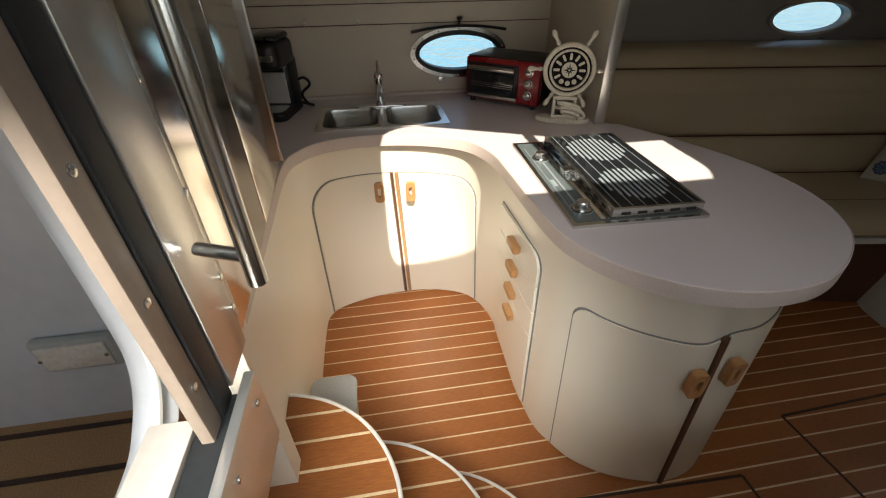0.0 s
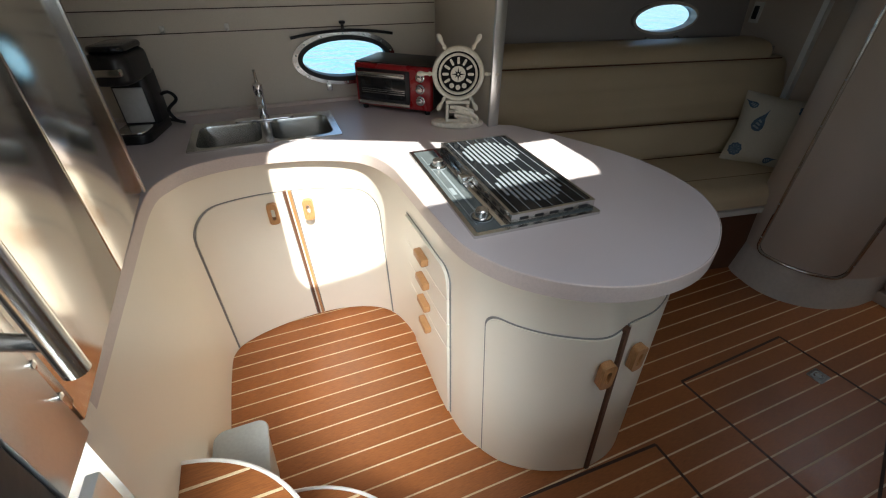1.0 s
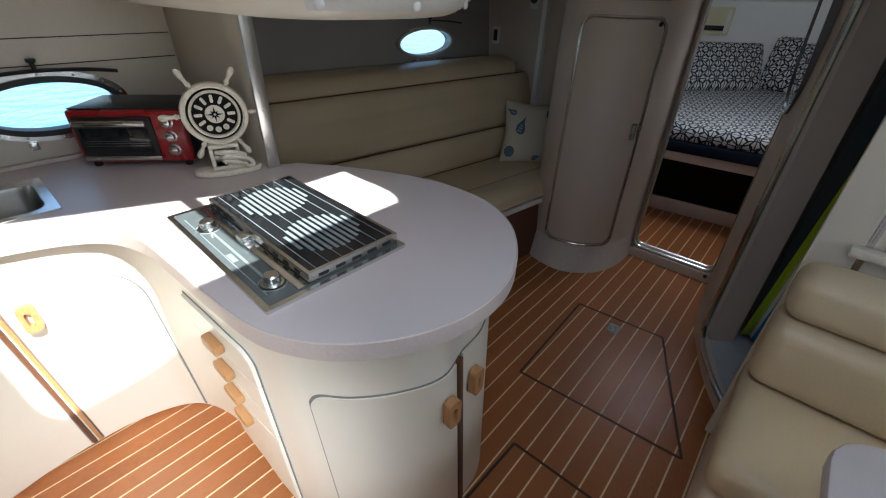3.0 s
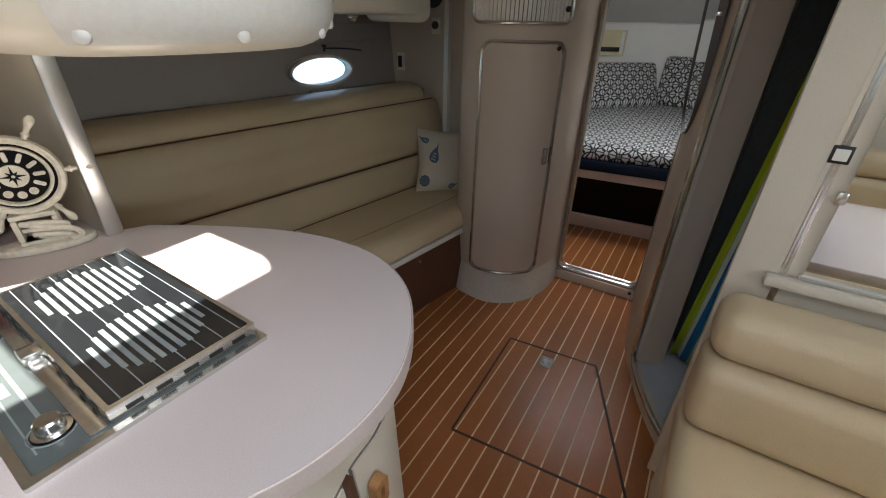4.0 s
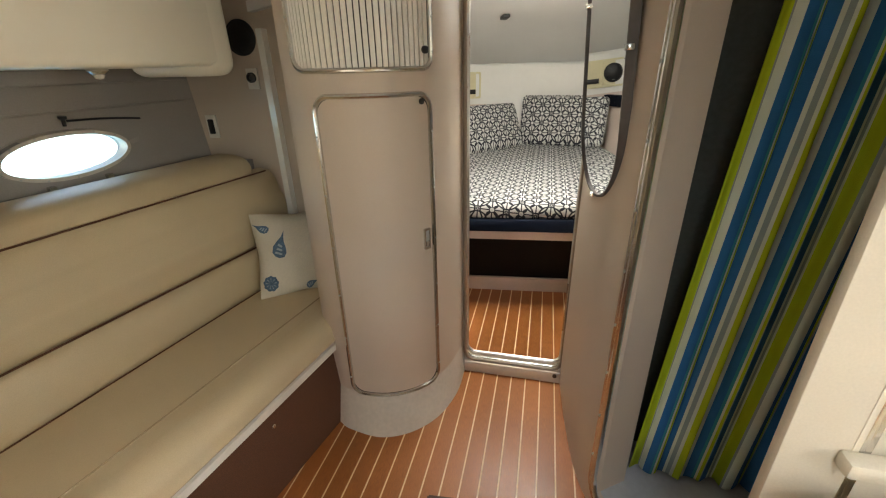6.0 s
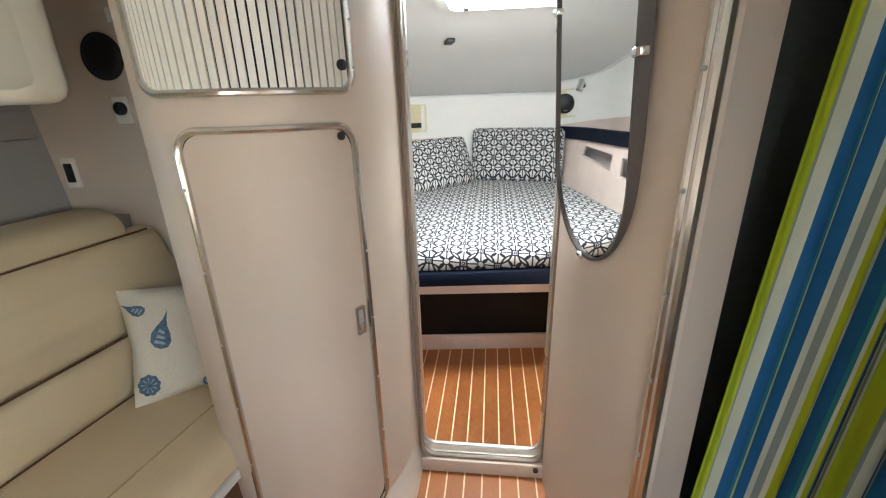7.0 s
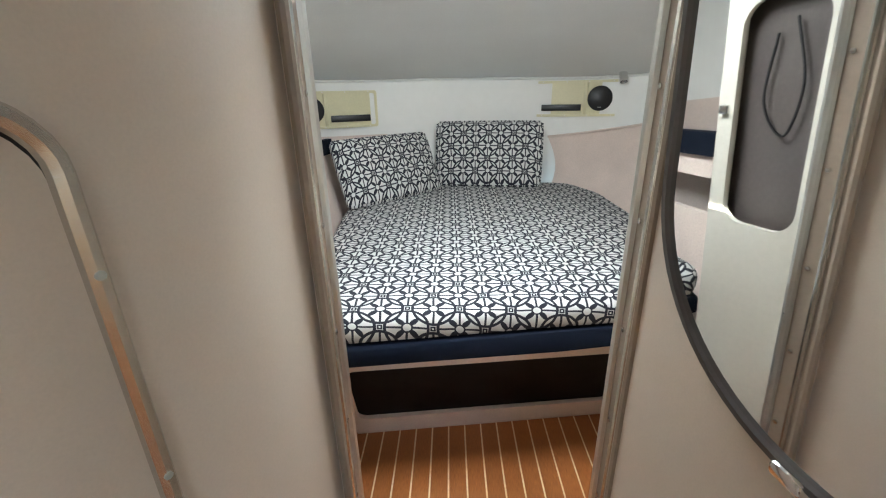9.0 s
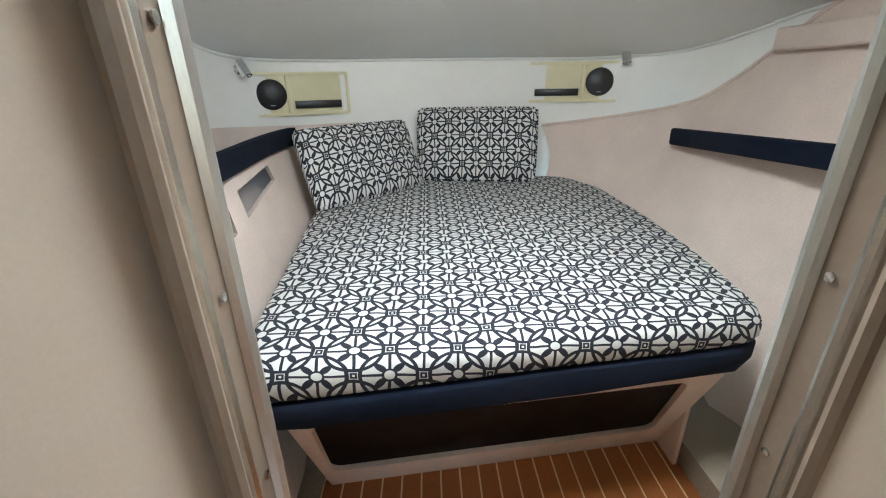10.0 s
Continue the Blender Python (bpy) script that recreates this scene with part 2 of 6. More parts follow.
def quilt_material(name, period, slope):
    """Two sets of interlaced rings that form petalled flowers with small framed squares between, black on white. slope: how much of z is added to y."""
    m = bpy.data.materials.new(name)
    m.use_nodes = True
    N, L = m.node_tree.nodes, m.node_tree.links
    b = N["Principled BSDF"]
    b.inputs["Roughness"].default_value = 0.85

    def op(kind, a, c=None):
        n = N.new("ShaderNodeMath")
        n.operation = kind
        for i, v in enumerate((a, c)):
            if v is None:
                continue
            if isinstance(v, (int, float)):
                n.inputs[i].default_value = v
            else:
                L.new(v, n.inputs[i])
        return n.outputs[0]

    tc, sep = N.new("ShaderNodeTexCoord"), N.new("ShaderNodeSeparateXYZ")
    wob = N.new("ShaderNodeTexNoise")
    wob.inputs["Scale"].default_value = 9
    L.new(tc.outputs["Object"], wob.inputs[0])
    L.new(tc.outputs["Object"], sep.inputs[0])
    w = op('MULTIPLY', op('SUBTRACT', wob.outputs[0], 0.5), 0.016)
    yy = op('ADD', sep.outputs[1], op('MULTIPLY', sep.outputs[2], slope))
    fold = lambda v: op('ABSOLUTE', op('SUBTRACT', op('FRACT', op('ADD', op('DIVIDE', op('ADD', v, w), period), 50.0)), 0.5))
    px, py = fold(sep.outputs[0]), fold(yy)
    qx, qy = op('SUBTRACT', 0.5, px), op('SUBTRACT', 0.5, py)
    far = lambda u, v: op('SQRT', op('ADD', op('MULTIPLY', u, u), op('MULTIPLY', v, v)))
    between = lambda v, lo, hi: op('MULTIPLY', op('GREATER_THAN', v, lo), op('LESS_THAN', v, hi))
    flower, flower2 = far(px, py), far(qx, qy)
    r = op('MINIMUM', flower, flower2)
    black = between(r, 0.076, 0.112)                                        # round each flower's eye
    for d in (flower, flower2):
        black = op('MAXIMUM', black, between(d, 0.380, 0.437))              # the large rings
    spoke = op('LESS_THAN', op('MINIMUM', op('MINIMUM', px, py), op('MINIMUM', qx, qy)), 0.022)
    black = op('MAXIMUM', black, op('MULTIPLY', spoke, between(r, 0.09, 0.41)))
    slant = op('MULTIPLY', op('ABSOLUTE', op('SUBTRACT', px, py)), 0.7071)
    bulge = op('DIVIDE', op('SUBTRACT', r, 0.185), 0.11)
    width = op('ADD', 0.021, op('MULTIPLY', 0.034, op('SUBTRACT', 1.0, op('MULTIPLY', bulge, bulge))))
    black = op('MAXIMUM', black, op('MULTIPLY', op('LESS_THAN', slant, width), between(r, 0.09, 0.30)))   # leaves on the slant
    box_d = op('MINIMUM', op('MAXIMUM', qx, py), op('MAXIMUM', px, qy))
    square = op('MULTIPLY', op('LESS_THAN', box_d, 0.052), op('GREATER_THAN', box_d, 0.018))
    black = op('MAXIMUM', black, square)
    mix = N.new("ShaderNodeMix")
    mix.data_type = 'RGBA'
    mix.inputs["A"].default_value = (0.55, 0.545, 0.52, 1)
    mix.inputs["B"].default_value = (0.010, 0.012, 0.022, 1)
    L.new(black, mix.inputs["Factor"])
    L.new(mix.outputs["Result"], b.inputs["Base Color"])
    n, bp = N.new("ShaderNodeTexNoise"), N.new("ShaderNodeBump")
    n.inputs["Scale"].default_value = 260
    bp.inputs["Strength"].default_value, bp.inputs["Distance"].default_value = 0.4, 0.003
    L.new(tc.outputs["Object"], n.inputs[0])
    L.new(n.outputs[0], bp.inputs["Height"])
    L.new(bp.outputs[0], b.inputs["Normal"])
    return m


WALL_GREY = material("grey-taupe hull vinyl", (0.33, 0.30, 0.28), 0.5, grain=240, vary=0.03, bump=0.14, wear=0.06)
VINYL_SEAM = material("vinyl seam", (0.36, 0.27, 0.16), 0.6, grain=200, vary=0.05, bump=0.05)
QUILT = quilt_material("floral quilt", 0.166, 1.0)
QUILT_PILLOW = quilt_material("floral cushion cover", 0.160, 1.0)

# ---- building helpers ----
WORLD = {}


def finish(bm, smooth=True, angle=40):
    bmesh.ops.remove_doubles(bm, verts=bm.verts, dist=1e-5)
    bmesh.ops.recalc_face_normals(bm, faces=bm.faces)
    for f in bm.faces:
        f.smooth = smooth
    lim = radians(angle)
    for e in bm.edges:
        e.smooth = not (len(e.link_faces) == 2 and e.calc_face_angle(0) > lim)


def part(name, bm, mat, parent=None, label="", m=None, smooth=True, keep=False):
    if not keep:
        finish(bm, smooth)
    me = bpy.data.meshes.new(name)
    bm.to_mesh(me)
    bm.free()
    me.materials.append(mat)
    ob = new(name, me)
    m = m or Matrix()
    ob.matrix_basis = m
    if parent is not None:
        ob.parent = parent
        ob.matrix_parent_inverse = WORLD.get(parent.name, Matrix()).inverted()
    WORLD[ob.name] = m
    if label:
        ob["label"] = label
    return ob


def thing(name, at, label, category, group="", kind=""):
    ob = new(name)
    ob.empty_display_size = 0.1
    ob.matrix_basis = Matrix.Translation(at)
    WORLD[ob.name] = Matrix.Translation(at)
    return tagged(ob, label, category, group, kind)


def structure(name, bm, mat, label="", smooth=True):
    return tagged(part(name, bm, mat, None, label, smooth=smooth), kind="structure")


def join(*bms):
    out = bmesh.new()
    for b in bms:
        me = bpy.data.meshes.new("tmp")
        b.to_mesh(me)
        b.free()
        out.from_mesh(me)
        bpy.data.meshes.remove(me)
    return out


def move(bm, m):
    bmesh.ops.transform(bm, matrix=m, verts=bm.verts)
    return bm


def box(x0, x1, y0, y1, z0, z1, b=0.0, seg=2):
    bm = bmesh.new()
    bmesh.ops.create_cube(bm, size=1, matrix=Matrix.Translation(((x0 + x1) / 2, (y0 + y1) / 2, (z0 + z1) / 2)) @ Matrix.Diagonal((x1 - x0, y1 - y0, z1 - z0, 1)))
    if b:
        bmesh.ops.bevel(bm, geom=bm.edges[:], offset=b, segments=seg, affect='EDGES', profile=0.5)
    return bm


def prism(pts, z0, z1, b=0.0, seg=2):
    bm = bmesh.new()
    f = bm.faces.new([bm.verts.new((x, y, z0)) for x, y in pts])
    r = bmesh.ops.extrude_face_region(bm, geom=[f])
    for v in r["geom"]:
        if isinstance(v, bmesh.types.BMVert):
            v.co.z = z1
    if b:
        es = [e for e in bm.edges if abs(e.verts[0].co.z - e.verts[1].co.z) < 1e-6]
        bmesh.ops.bevel(bm, geom=es, offset=b, segments=seg, affect='EDGES', profile=0.5)
    return bm


def crom(pts, n=6, closed=False):
    pts = [Vector(p) for p in pts]
    N = len(pts)
    out = []
    for i in range(N if closed else N - 1):
        p0 = pts[(i - 1) % N] if closed or i > 0 else pts[0] * 2 - pts[1]
        p1, p2 = pts[i], pts[(i + 1) % N]
        p3 = pts[(i + 2) % N] if closed or i + 2 < N else pts[-1] * 2 - pts[-2]
        for k in range(n):
            t = k / n
            out.append(0.5 * (2 * p1 + (p2 - p0) * t + (2 * p0 - 5 * p1 + 4 * p2 - p3) * t * t + (3 * p1 - p0 - 3 * p2 + p3) * t ** 3))
    if not closed:
        out.append(pts[-1])
    return out


def at_u(pts, u):
    """The place at the index u of a smooth curve through the points."""
    i = max(0, min(len(pts) - 2, int(math.floor(u))))
    t = u - i
    g = lambda k: Vector(pts[k]) if 0 <= k < len(pts) else (Vector(pts[0]) * 2 - Vector(pts[1]) if k < 0 else Vector(pts[-1]) * 2 - Vector(pts[-2]))
    p0, p1, p2, p3 = g(i - 1), g(i), g(i + 1), g(i + 2)
    return 0.5 * (2 * p1 + (p2 - p0) * t + (2 * p0 - 5 * p1 + 4 * p2 - p3) * t * t + (3 * p1 - p0 - 3 * p2 + p3) * t ** 3)


def grid(rows, closed=False):
    """A sheet through rows of points."""
    bm = bmesh.new()
    vs = [[bm.verts.new(p) for p in r] for r in rows]
    for a, c in zip(vs, vs[1:]):
        n = len(a)
        for i in range(n if closed else n - 1):
            j = (i + 1) % n
            bm.faces.new((a[i], a[j], c[j], c[i]))
    return bm


def slab(front, back, hole=None):
    """A thick sheet from two grids of points of one size; hole(i, j) leaves a cell open."""
    bm = bmesh.new()
    R, C = len(front), len(front[0])
    F = [[bm.verts.new(p) for p in r] for r in front]
    B = [[bm.verts.new(p) for p in r] for r in back]
    for i in range(R - 1):
        for j in range(C - 1):
            if hole and hole(i, j):
                continue
            bm.faces.new((F[i][j], F[i][j + 1], F[i + 1][j + 1], F[i + 1][j]))
            bm.faces.new((B[i][j], B[i + 1][j], B[i + 1][j + 1], B[i][j + 1]))
            for di, dj, a, c in ((-1, 0, (i, j), (i, j + 1)), (1, 0, (i + 1, j + 1), (i + 1, j)), (0, -1, (i + 1, j), (i, j)), (0, 1, (i, j + 1), (i + 1, j + 1))):
                k, l = i + di, j + dj
                if not (0 <= k < R - 1 and 0 <= l < C - 1) or (hole and hole(k, l)):
                    bm.faces.new((F[a[0]][a[1]], B[a[0]][a[1]], B[c[0]][c[1]], F[c[0]][c[1]]))
    bmesh.ops.delete(bm, geom=[v for v in bm.verts if not v.link_faces], context='VERTS')
    return bm


def tube(path, r, n=10, closed=False, flat=1.0):
    path = [Vector(p) for p in path]
    N = len(path)
    bm = bmesh.new()
    rings = []
    prev = None
    for i, p in enumerate(path):
        a = path[(i - 1) % N] if closed or i > 0 else p
        c = path[(i + 1) % N] if closed or i < N - 1 else p
        t = (c - a).normalized()
        if prev is None:
            up = Vector((0, 0, 1)) if abs(t.z) < 0.9 else Vector((1, 0, 0))
            x = t.cross(up).normalized()
        else:
            x = (prev - t * prev.dot(t)).normalized()
        prev = x
        y = t.cross(x)
        rings.append([bm.verts.new(p + x * (r * math.cos(2 * math.pi * k / n)) + y * (r * flat * math.sin(2 * math.pi * k / n))) for k in range(n)])
    for i in range(N if closed else N - 1):
        a, c = rings[i], rings[(i + 1) % N]
        for k in range(n):
            bm.faces.new((a[k], a[(k + 1) % n], c[(k + 1) % n], c[k]))
    if not closed:
        bm.faces.new(rings[0][::-1])
        bm.faces.new(rings[-1])
    return bm


def lathe(profile, n=24, m=None):
    """A turned body from (radius, height) points about z."""
    bm = bmesh.new()
    rings = []
    for r, z in profile:
        rings.append([bm.verts.new((r * math.cos(2 * math.pi * k / n), r * math.sin(2 * math.pi * k / n), z)) for k in range(n)] if r > 1e-6 else [bm.verts.new((0, 0, z))])
    for a, c in zip(rings, rings[1:]):
        for k in range(n):
            q = [a[k % len(a)], a[(k + 1) % len(a)], c[(k + 1) % len(c)], c[k % len(c)]]
            q = list(dict.fromkeys(q))
            if len(q) > 2:
                bm.faces.new(q)
    for ring, flip in ((rings[0], True), (rings[-1], False)):
        if len(ring) > 1:
            bm.faces.new(ring[::-1] if flip else ring)
    if m:
        move(bm, m)
    return bm


def rounded(w, h, r, n=5):
    """Outline of a rounded rectangle about the origin."""
    out = []
    for cx, cy, a0 in ((w / 2 - r, h / 2 - r, 0), (-w / 2 + r, h / 2 - r, 90), (-w / 2 + r, -h / 2 + r, 180), (w / 2 - r, -h / 2 + r, 270)):
        for k in range(n + 1):
            a = radians(a0 + 90 * k / n)
            out.append((cx + r * math.cos(a), cy + r * math.sin(a)))
    return out


def ring_plate(outer, inner, z0, z1):
    """A flat frame between two outlines with the same number of points."""
    bm = bmesh.new()
    V = [[bm.verts.new((x, y, z)) for x, y in o] for o in (outer, inner) for z in (z0, z1)]
    n = len(outer)
    o0, o1, i0, i1 = V
    for k in range(n):
        j = (k + 1) % n
        for a, c in ((o0, o1), (o1, i1), (i1, i0), (i0, o0)):
            bm.faces.new((a[k], a[j], c[j], c[k]))
    return bm


def profile_run(prof, y0, y1, k=0.0, yref=2.5, b=0.0):
    """A closed (x, z) outline run from y0 to y1, set over by k metres a metre."""
    bm = bmesh.new()
    f = bm.faces.new([bm.verts.new((x + k * (y0 - yref), y0, z)) for x, z in prof])
    r = bmesh.ops.extrude_face_region(bm, geom=[f])
    for v in r["geom"]:
        if isinstance(v, bmesh.types.BMVert):
            v.co.x += k * (y1 - y0)
            v.co.y = y1
    if b:
        es = [e for e in bm.edges if abs(e.verts[0].co.y - e.verts[1].co.y) < 1e-6]
        bmesh.ops.bevel(bm, geom=es, offset=b, segments=3, affect='EDGES', profile=0.5)
    return bm


class Face:
    """An upright, bent face between a curve at its foot and one at its head."""

    def __init__(self, low, high, z0, z1, side=1):
        self.low, self.high, self.z0, self.z1, self.side = low, high, z0, z1, side

    def at(self, u, z, off=0.0):
        def p(uu):
            f = (z - self.z0) / (self.z1 - self.z0)
            q = at_u(self.low, uu).lerp(at_u(self.high, uu), f)
            return Vector((q.x, q.y, z))
        a = p(u)
        if off:
            d = (p(u + 0.02) - p(u - 0.02)).normalized()
            a = a + Vector((d.y, -d.x, 0)) * (off * self.side)
        return a

    def panel(self, u0, u1, z0, z1, off, thick, rad=(0, 0, 0, 0), n=24, rows=6, hole=None):
        """A bent board, its face off metres out. rad: round corners low-first, high-first, low-last, high-last."""
        us = [u0 + (u1 - u0) * k / n for k in range(n + 1)]
        mid = (z0 + z1) / 2
        seg = [0.0]
        for a, c in zip(us, us[1:]):
            seg.append(seg[-1] + (self.at(c, mid) - self.at(a, mid)).length)
        total = seg[-1]
        extra = []
        for r, end in ((max(rad[0], rad[1]), 0), (max(rad[2], rad[3]), 1)):
            if r:
                for k in range(8):
                    s = r * (1 - math.cos(radians(90 * k / 7)))
                    extra.append(s if end == 0 else total - s)
        ss = sorted(set(round(s, 5) for s in seg + extra if 0 <= s <= total))

        def u_of(s):
            for i in range(len(seg) - 1):
                if s <= seg[i + 1] + 1e-9:
                    return us[i] + (us[i + 1] - us[i]) * (s - seg[i]) / max(1e-9, seg[i + 1] - seg[i])
            return us[-1]
        fr, bk = [], []
        for s in ss:
            lo, hi = z0, z1
            for r0, r1, d in ((rad[0], rad[1], s), (rad[2], rad[3], total - s)):
                if r0 and d < r0:
                    lo = max(lo, z0 + r0 - math.sqrt(max(0, r0 * r0 - (r0 - d) ** 2)))
                if r1 and d < r1:
                    hi = min(hi, z1 - r1 + math.sqrt(max(0, r1 * r1 - (r1 - d) ** 2)))
            u = u_of(s)
            zz = [lo + (hi - lo) * k / rows for k in range(rows + 1)]
            fr.append([self.at(u, z, off) for z in zz])
            bk.append([self.at(u, z, off - thick) for z in zz])
        self.edge = [r[0] for r in fr] + [fr[-1][k] for k in range(1, rows)] + [r[-1] for r in fr[::-1]] + [fr[0][k] for k in range(rows - 1, 0, -1)]
        return slab(fr, bk, hole)

    def run(self, us, z, off):
        return [self.at(u, z, off) for u in us]


def span(a, c, n):
    return [a + (c - a) * k / n for k in range(n + 1)]


def frame_at(p, out, up=(0, 0, 1)):
    """A pose at p whose z points out and whose y points up."""
    z = Vector(out).normalized()
    x = Vector(up).cross(z).normalized()
    y = z.cross(x)
    m = Matrix((x, y, z)).transposed().to_4x4()
    m.translation = p
    return m


# ---- setting: water, floor, hull walls, ceilings ----
bm = bmesh.new()
bmesh.ops.create_grid(bm, x_segments=1, y_segments=1, size=900, matrix=Matrix.Translation((0, 0, -0.35)))
structure("water", bm, WATER, "calm blue sea round the boat")

floor = structure("floor", box(-2.0, 1.6, -0.5, 4.0, -0.06, -0.0010), HOLLY, "teak planked cabin sole with pale holly seams")

# port hull wall with two oval ports


def wall_with_oval(y0, y1, z0, z1, x_low, x_high, yc, zc, ry, rz, thick=0.07, n=48):
    def xz(z):
        return x_low + (x_high - x_low) * (z - z0) / (z1 - z0)
    rings = []
    for s in range(7):
        f = s / 6
        r = []
        for k in range(n):
            a = 2 * math.pi * k / n
            c, d = math.cos(a), math.sin(a)
            q = min((y1 - yc if c > 0 else yc - y0) / max(1e-6, abs(c)), (z1 - zc if d > 0 else zc - z0) / max(1e-6, abs(d)))
            oy, oz = yc + c * q, zc + d * q
            iy, iz = yc + ry * c, zc + rz * d
            y, z = iy + (oy - iy) * f, iz + (oz - iz) * f
            r.append((y, z))
        rings.append(r)
    for cy, cz in ((y0, z0), (y0, z1), (y1, z0), (y1, z1)):
        k = min(range(n), key=lambda i: (rings[-1][i][0] - cy) ** 2 + (rings[-1][i][1] - cz) ** 2)
        rings[-1][k] = (cy, cz)
    fr = [[Vector((xz(z), y, z)) for y, z in r + r[:1]] for r in rings]
    bk = [[Vector((xz(z) - thick, y, z)) for y, z in r + r[:1]] for r in rings]
    return slab(fr, bk)


structure("wall_port_galley", wall_with_oval(-0.6, 0.945, 0.0, 2.0, -1.84, -1.88, 0.50, 1.103, 0.190, 0.082), WALL_PALE, "pale vinyl hull side over the galley")
HULL_RAKE = 0.155   # the hull side runs outwards towards the stern
hull_side = wall_with_oval(0.945, 3.1, 0.0, 2.0, -1.80, -1.98, 2.345, 1.19, 0.212, 0.074, 0.03)
for v in hull_side.verts:
    v.co.x += HULL_RAKE * min(0.0, v.co.y - 2.345)
structure("wall_port_salon", hull_side, WALL_GREY, "grey-taupe vinyl hull side behind the settee")
for z in (1.335, 1.425):
    structure("trim_hull", tube([(-1.80 - 0.09 * z + HULL_RAKE * min(0.0, y - 2.345) + 0.002, y, z) for y in (0.96, 1.5, 2.0, 2.345, 2.6, 2.98)], 0.006, 6), WALL_GREY, "raised seam along the hull lining")
structure("wall_aft_galley", box(-2.0, -0.605, -0.60, -0.55, 0, 2.0), WALL_PALE)
structure("wall_starboard_lower", box(1.55, 1.62, -0.6, 3.1, 0, 1.2), WALL_VINYL)
structure("wall_starboard_upper", box(1.55, 1.62, -0.6, 3.1, 1.62, 2.0), WALL_VINYL)
structure("wall_starboard_aft", box(1.55, 1.62, -0.6, 0.0, 1.2, 1.62), WALL_VINYL)
structure("wall_starboard_fore", box(1.55, 1.62, 1.5, 3.1, 1.2, 1.62), WALL_VINYL)
structure("wall_aft_starboard", box(0.50, 1.6, -0.42, -0.36, 0, 2.0), WALL_PALE)

# salon ceiling; the unseen hatch over the galley is shaped to throw the sun patches


def ceiling_with_hatches(x0, x1, y0, y1, z, thick, holes):
    xs = sorted({x0, x1, *[h[0] for h in holes], *[h[1] for h in holes]})
    ys = sorted({y0, y1, *[h[2] for h in holes], *[h[3] for h in holes]})
    fr = [[Vector((x, y, z)) for y in ys] for x in xs]
    bk = [[Vector((x, y, z + thick)) for y in ys] for x in xs]
    inside = lambda i, j: any(h[0] <= (xs[i] + xs[i + 1]) / 2 <= h[1] and h[2] <= (ys[j] + ys[j + 1]) / 2 <= h[3] for h in holes)
    return slab(fr, bk, inside)


HATCH = (-0.44, 0.26, 0.10, 1.08)
structure("ceiling_salon", ceiling_with_hatches(-2.35, 1.65, -0.6, 3.06, 1.95, 0.06, [HATCH]), HEADLINER, smooth=False)
# forward port edge drawn in to keep direct sun off the overhead locker
trim = [(max(x - 0.09, -0.44 + 0.31 * min(1, max(0, (y - 0.10) / 0.15))), y + 0.59) for x, y in rounded(0.70, 0.98, 0.15, 8)]
outer = [(x - 0.09, y + 0.59) for x, y in rounded(0.84, 1.12, 0.02, 8)]
hatch = thing("ceiling_hatch", (-0.03, 0.6, 1.95), "unseen open deck hatch frame and bar, shaped to place the sun patches", "hatch", kind="structure")
part("frame", ring_plate(outer, trim, 1.92, 1.955), WHITE_PLASTIC, hatch)
part("cross_bar", box(-0.43, 0.26, 0.615, 0.655, 1.925, 1.95, 0.005), WHITE_PLASTIC, hatch)
# starboard window
window = thing("window_1", (1.58, 0.75, 1.2), "long starboard side window with a dark frame", "window", kind="structure")
part("pane", box(1.58, 1.585, 0.0, 1.5, 1.2, 1.62), GLASS, window)
part("window_frame", join(box(1.54, 1.60, 0, 1.5, 1.2, 1.225), box(1.54, 1.60, 0, 1.5, 1.595, 1.62), box(1.54, 1.60, 0, 0.025, 1.225, 1.595),
                          box(1.54, 1.60, 1.475, 1.5, 1.225, 1.595), box(1.54, 1.60, 0.74, 0.765, 1.225, 1.595)), BLACK, window)

# ---- portholes ----


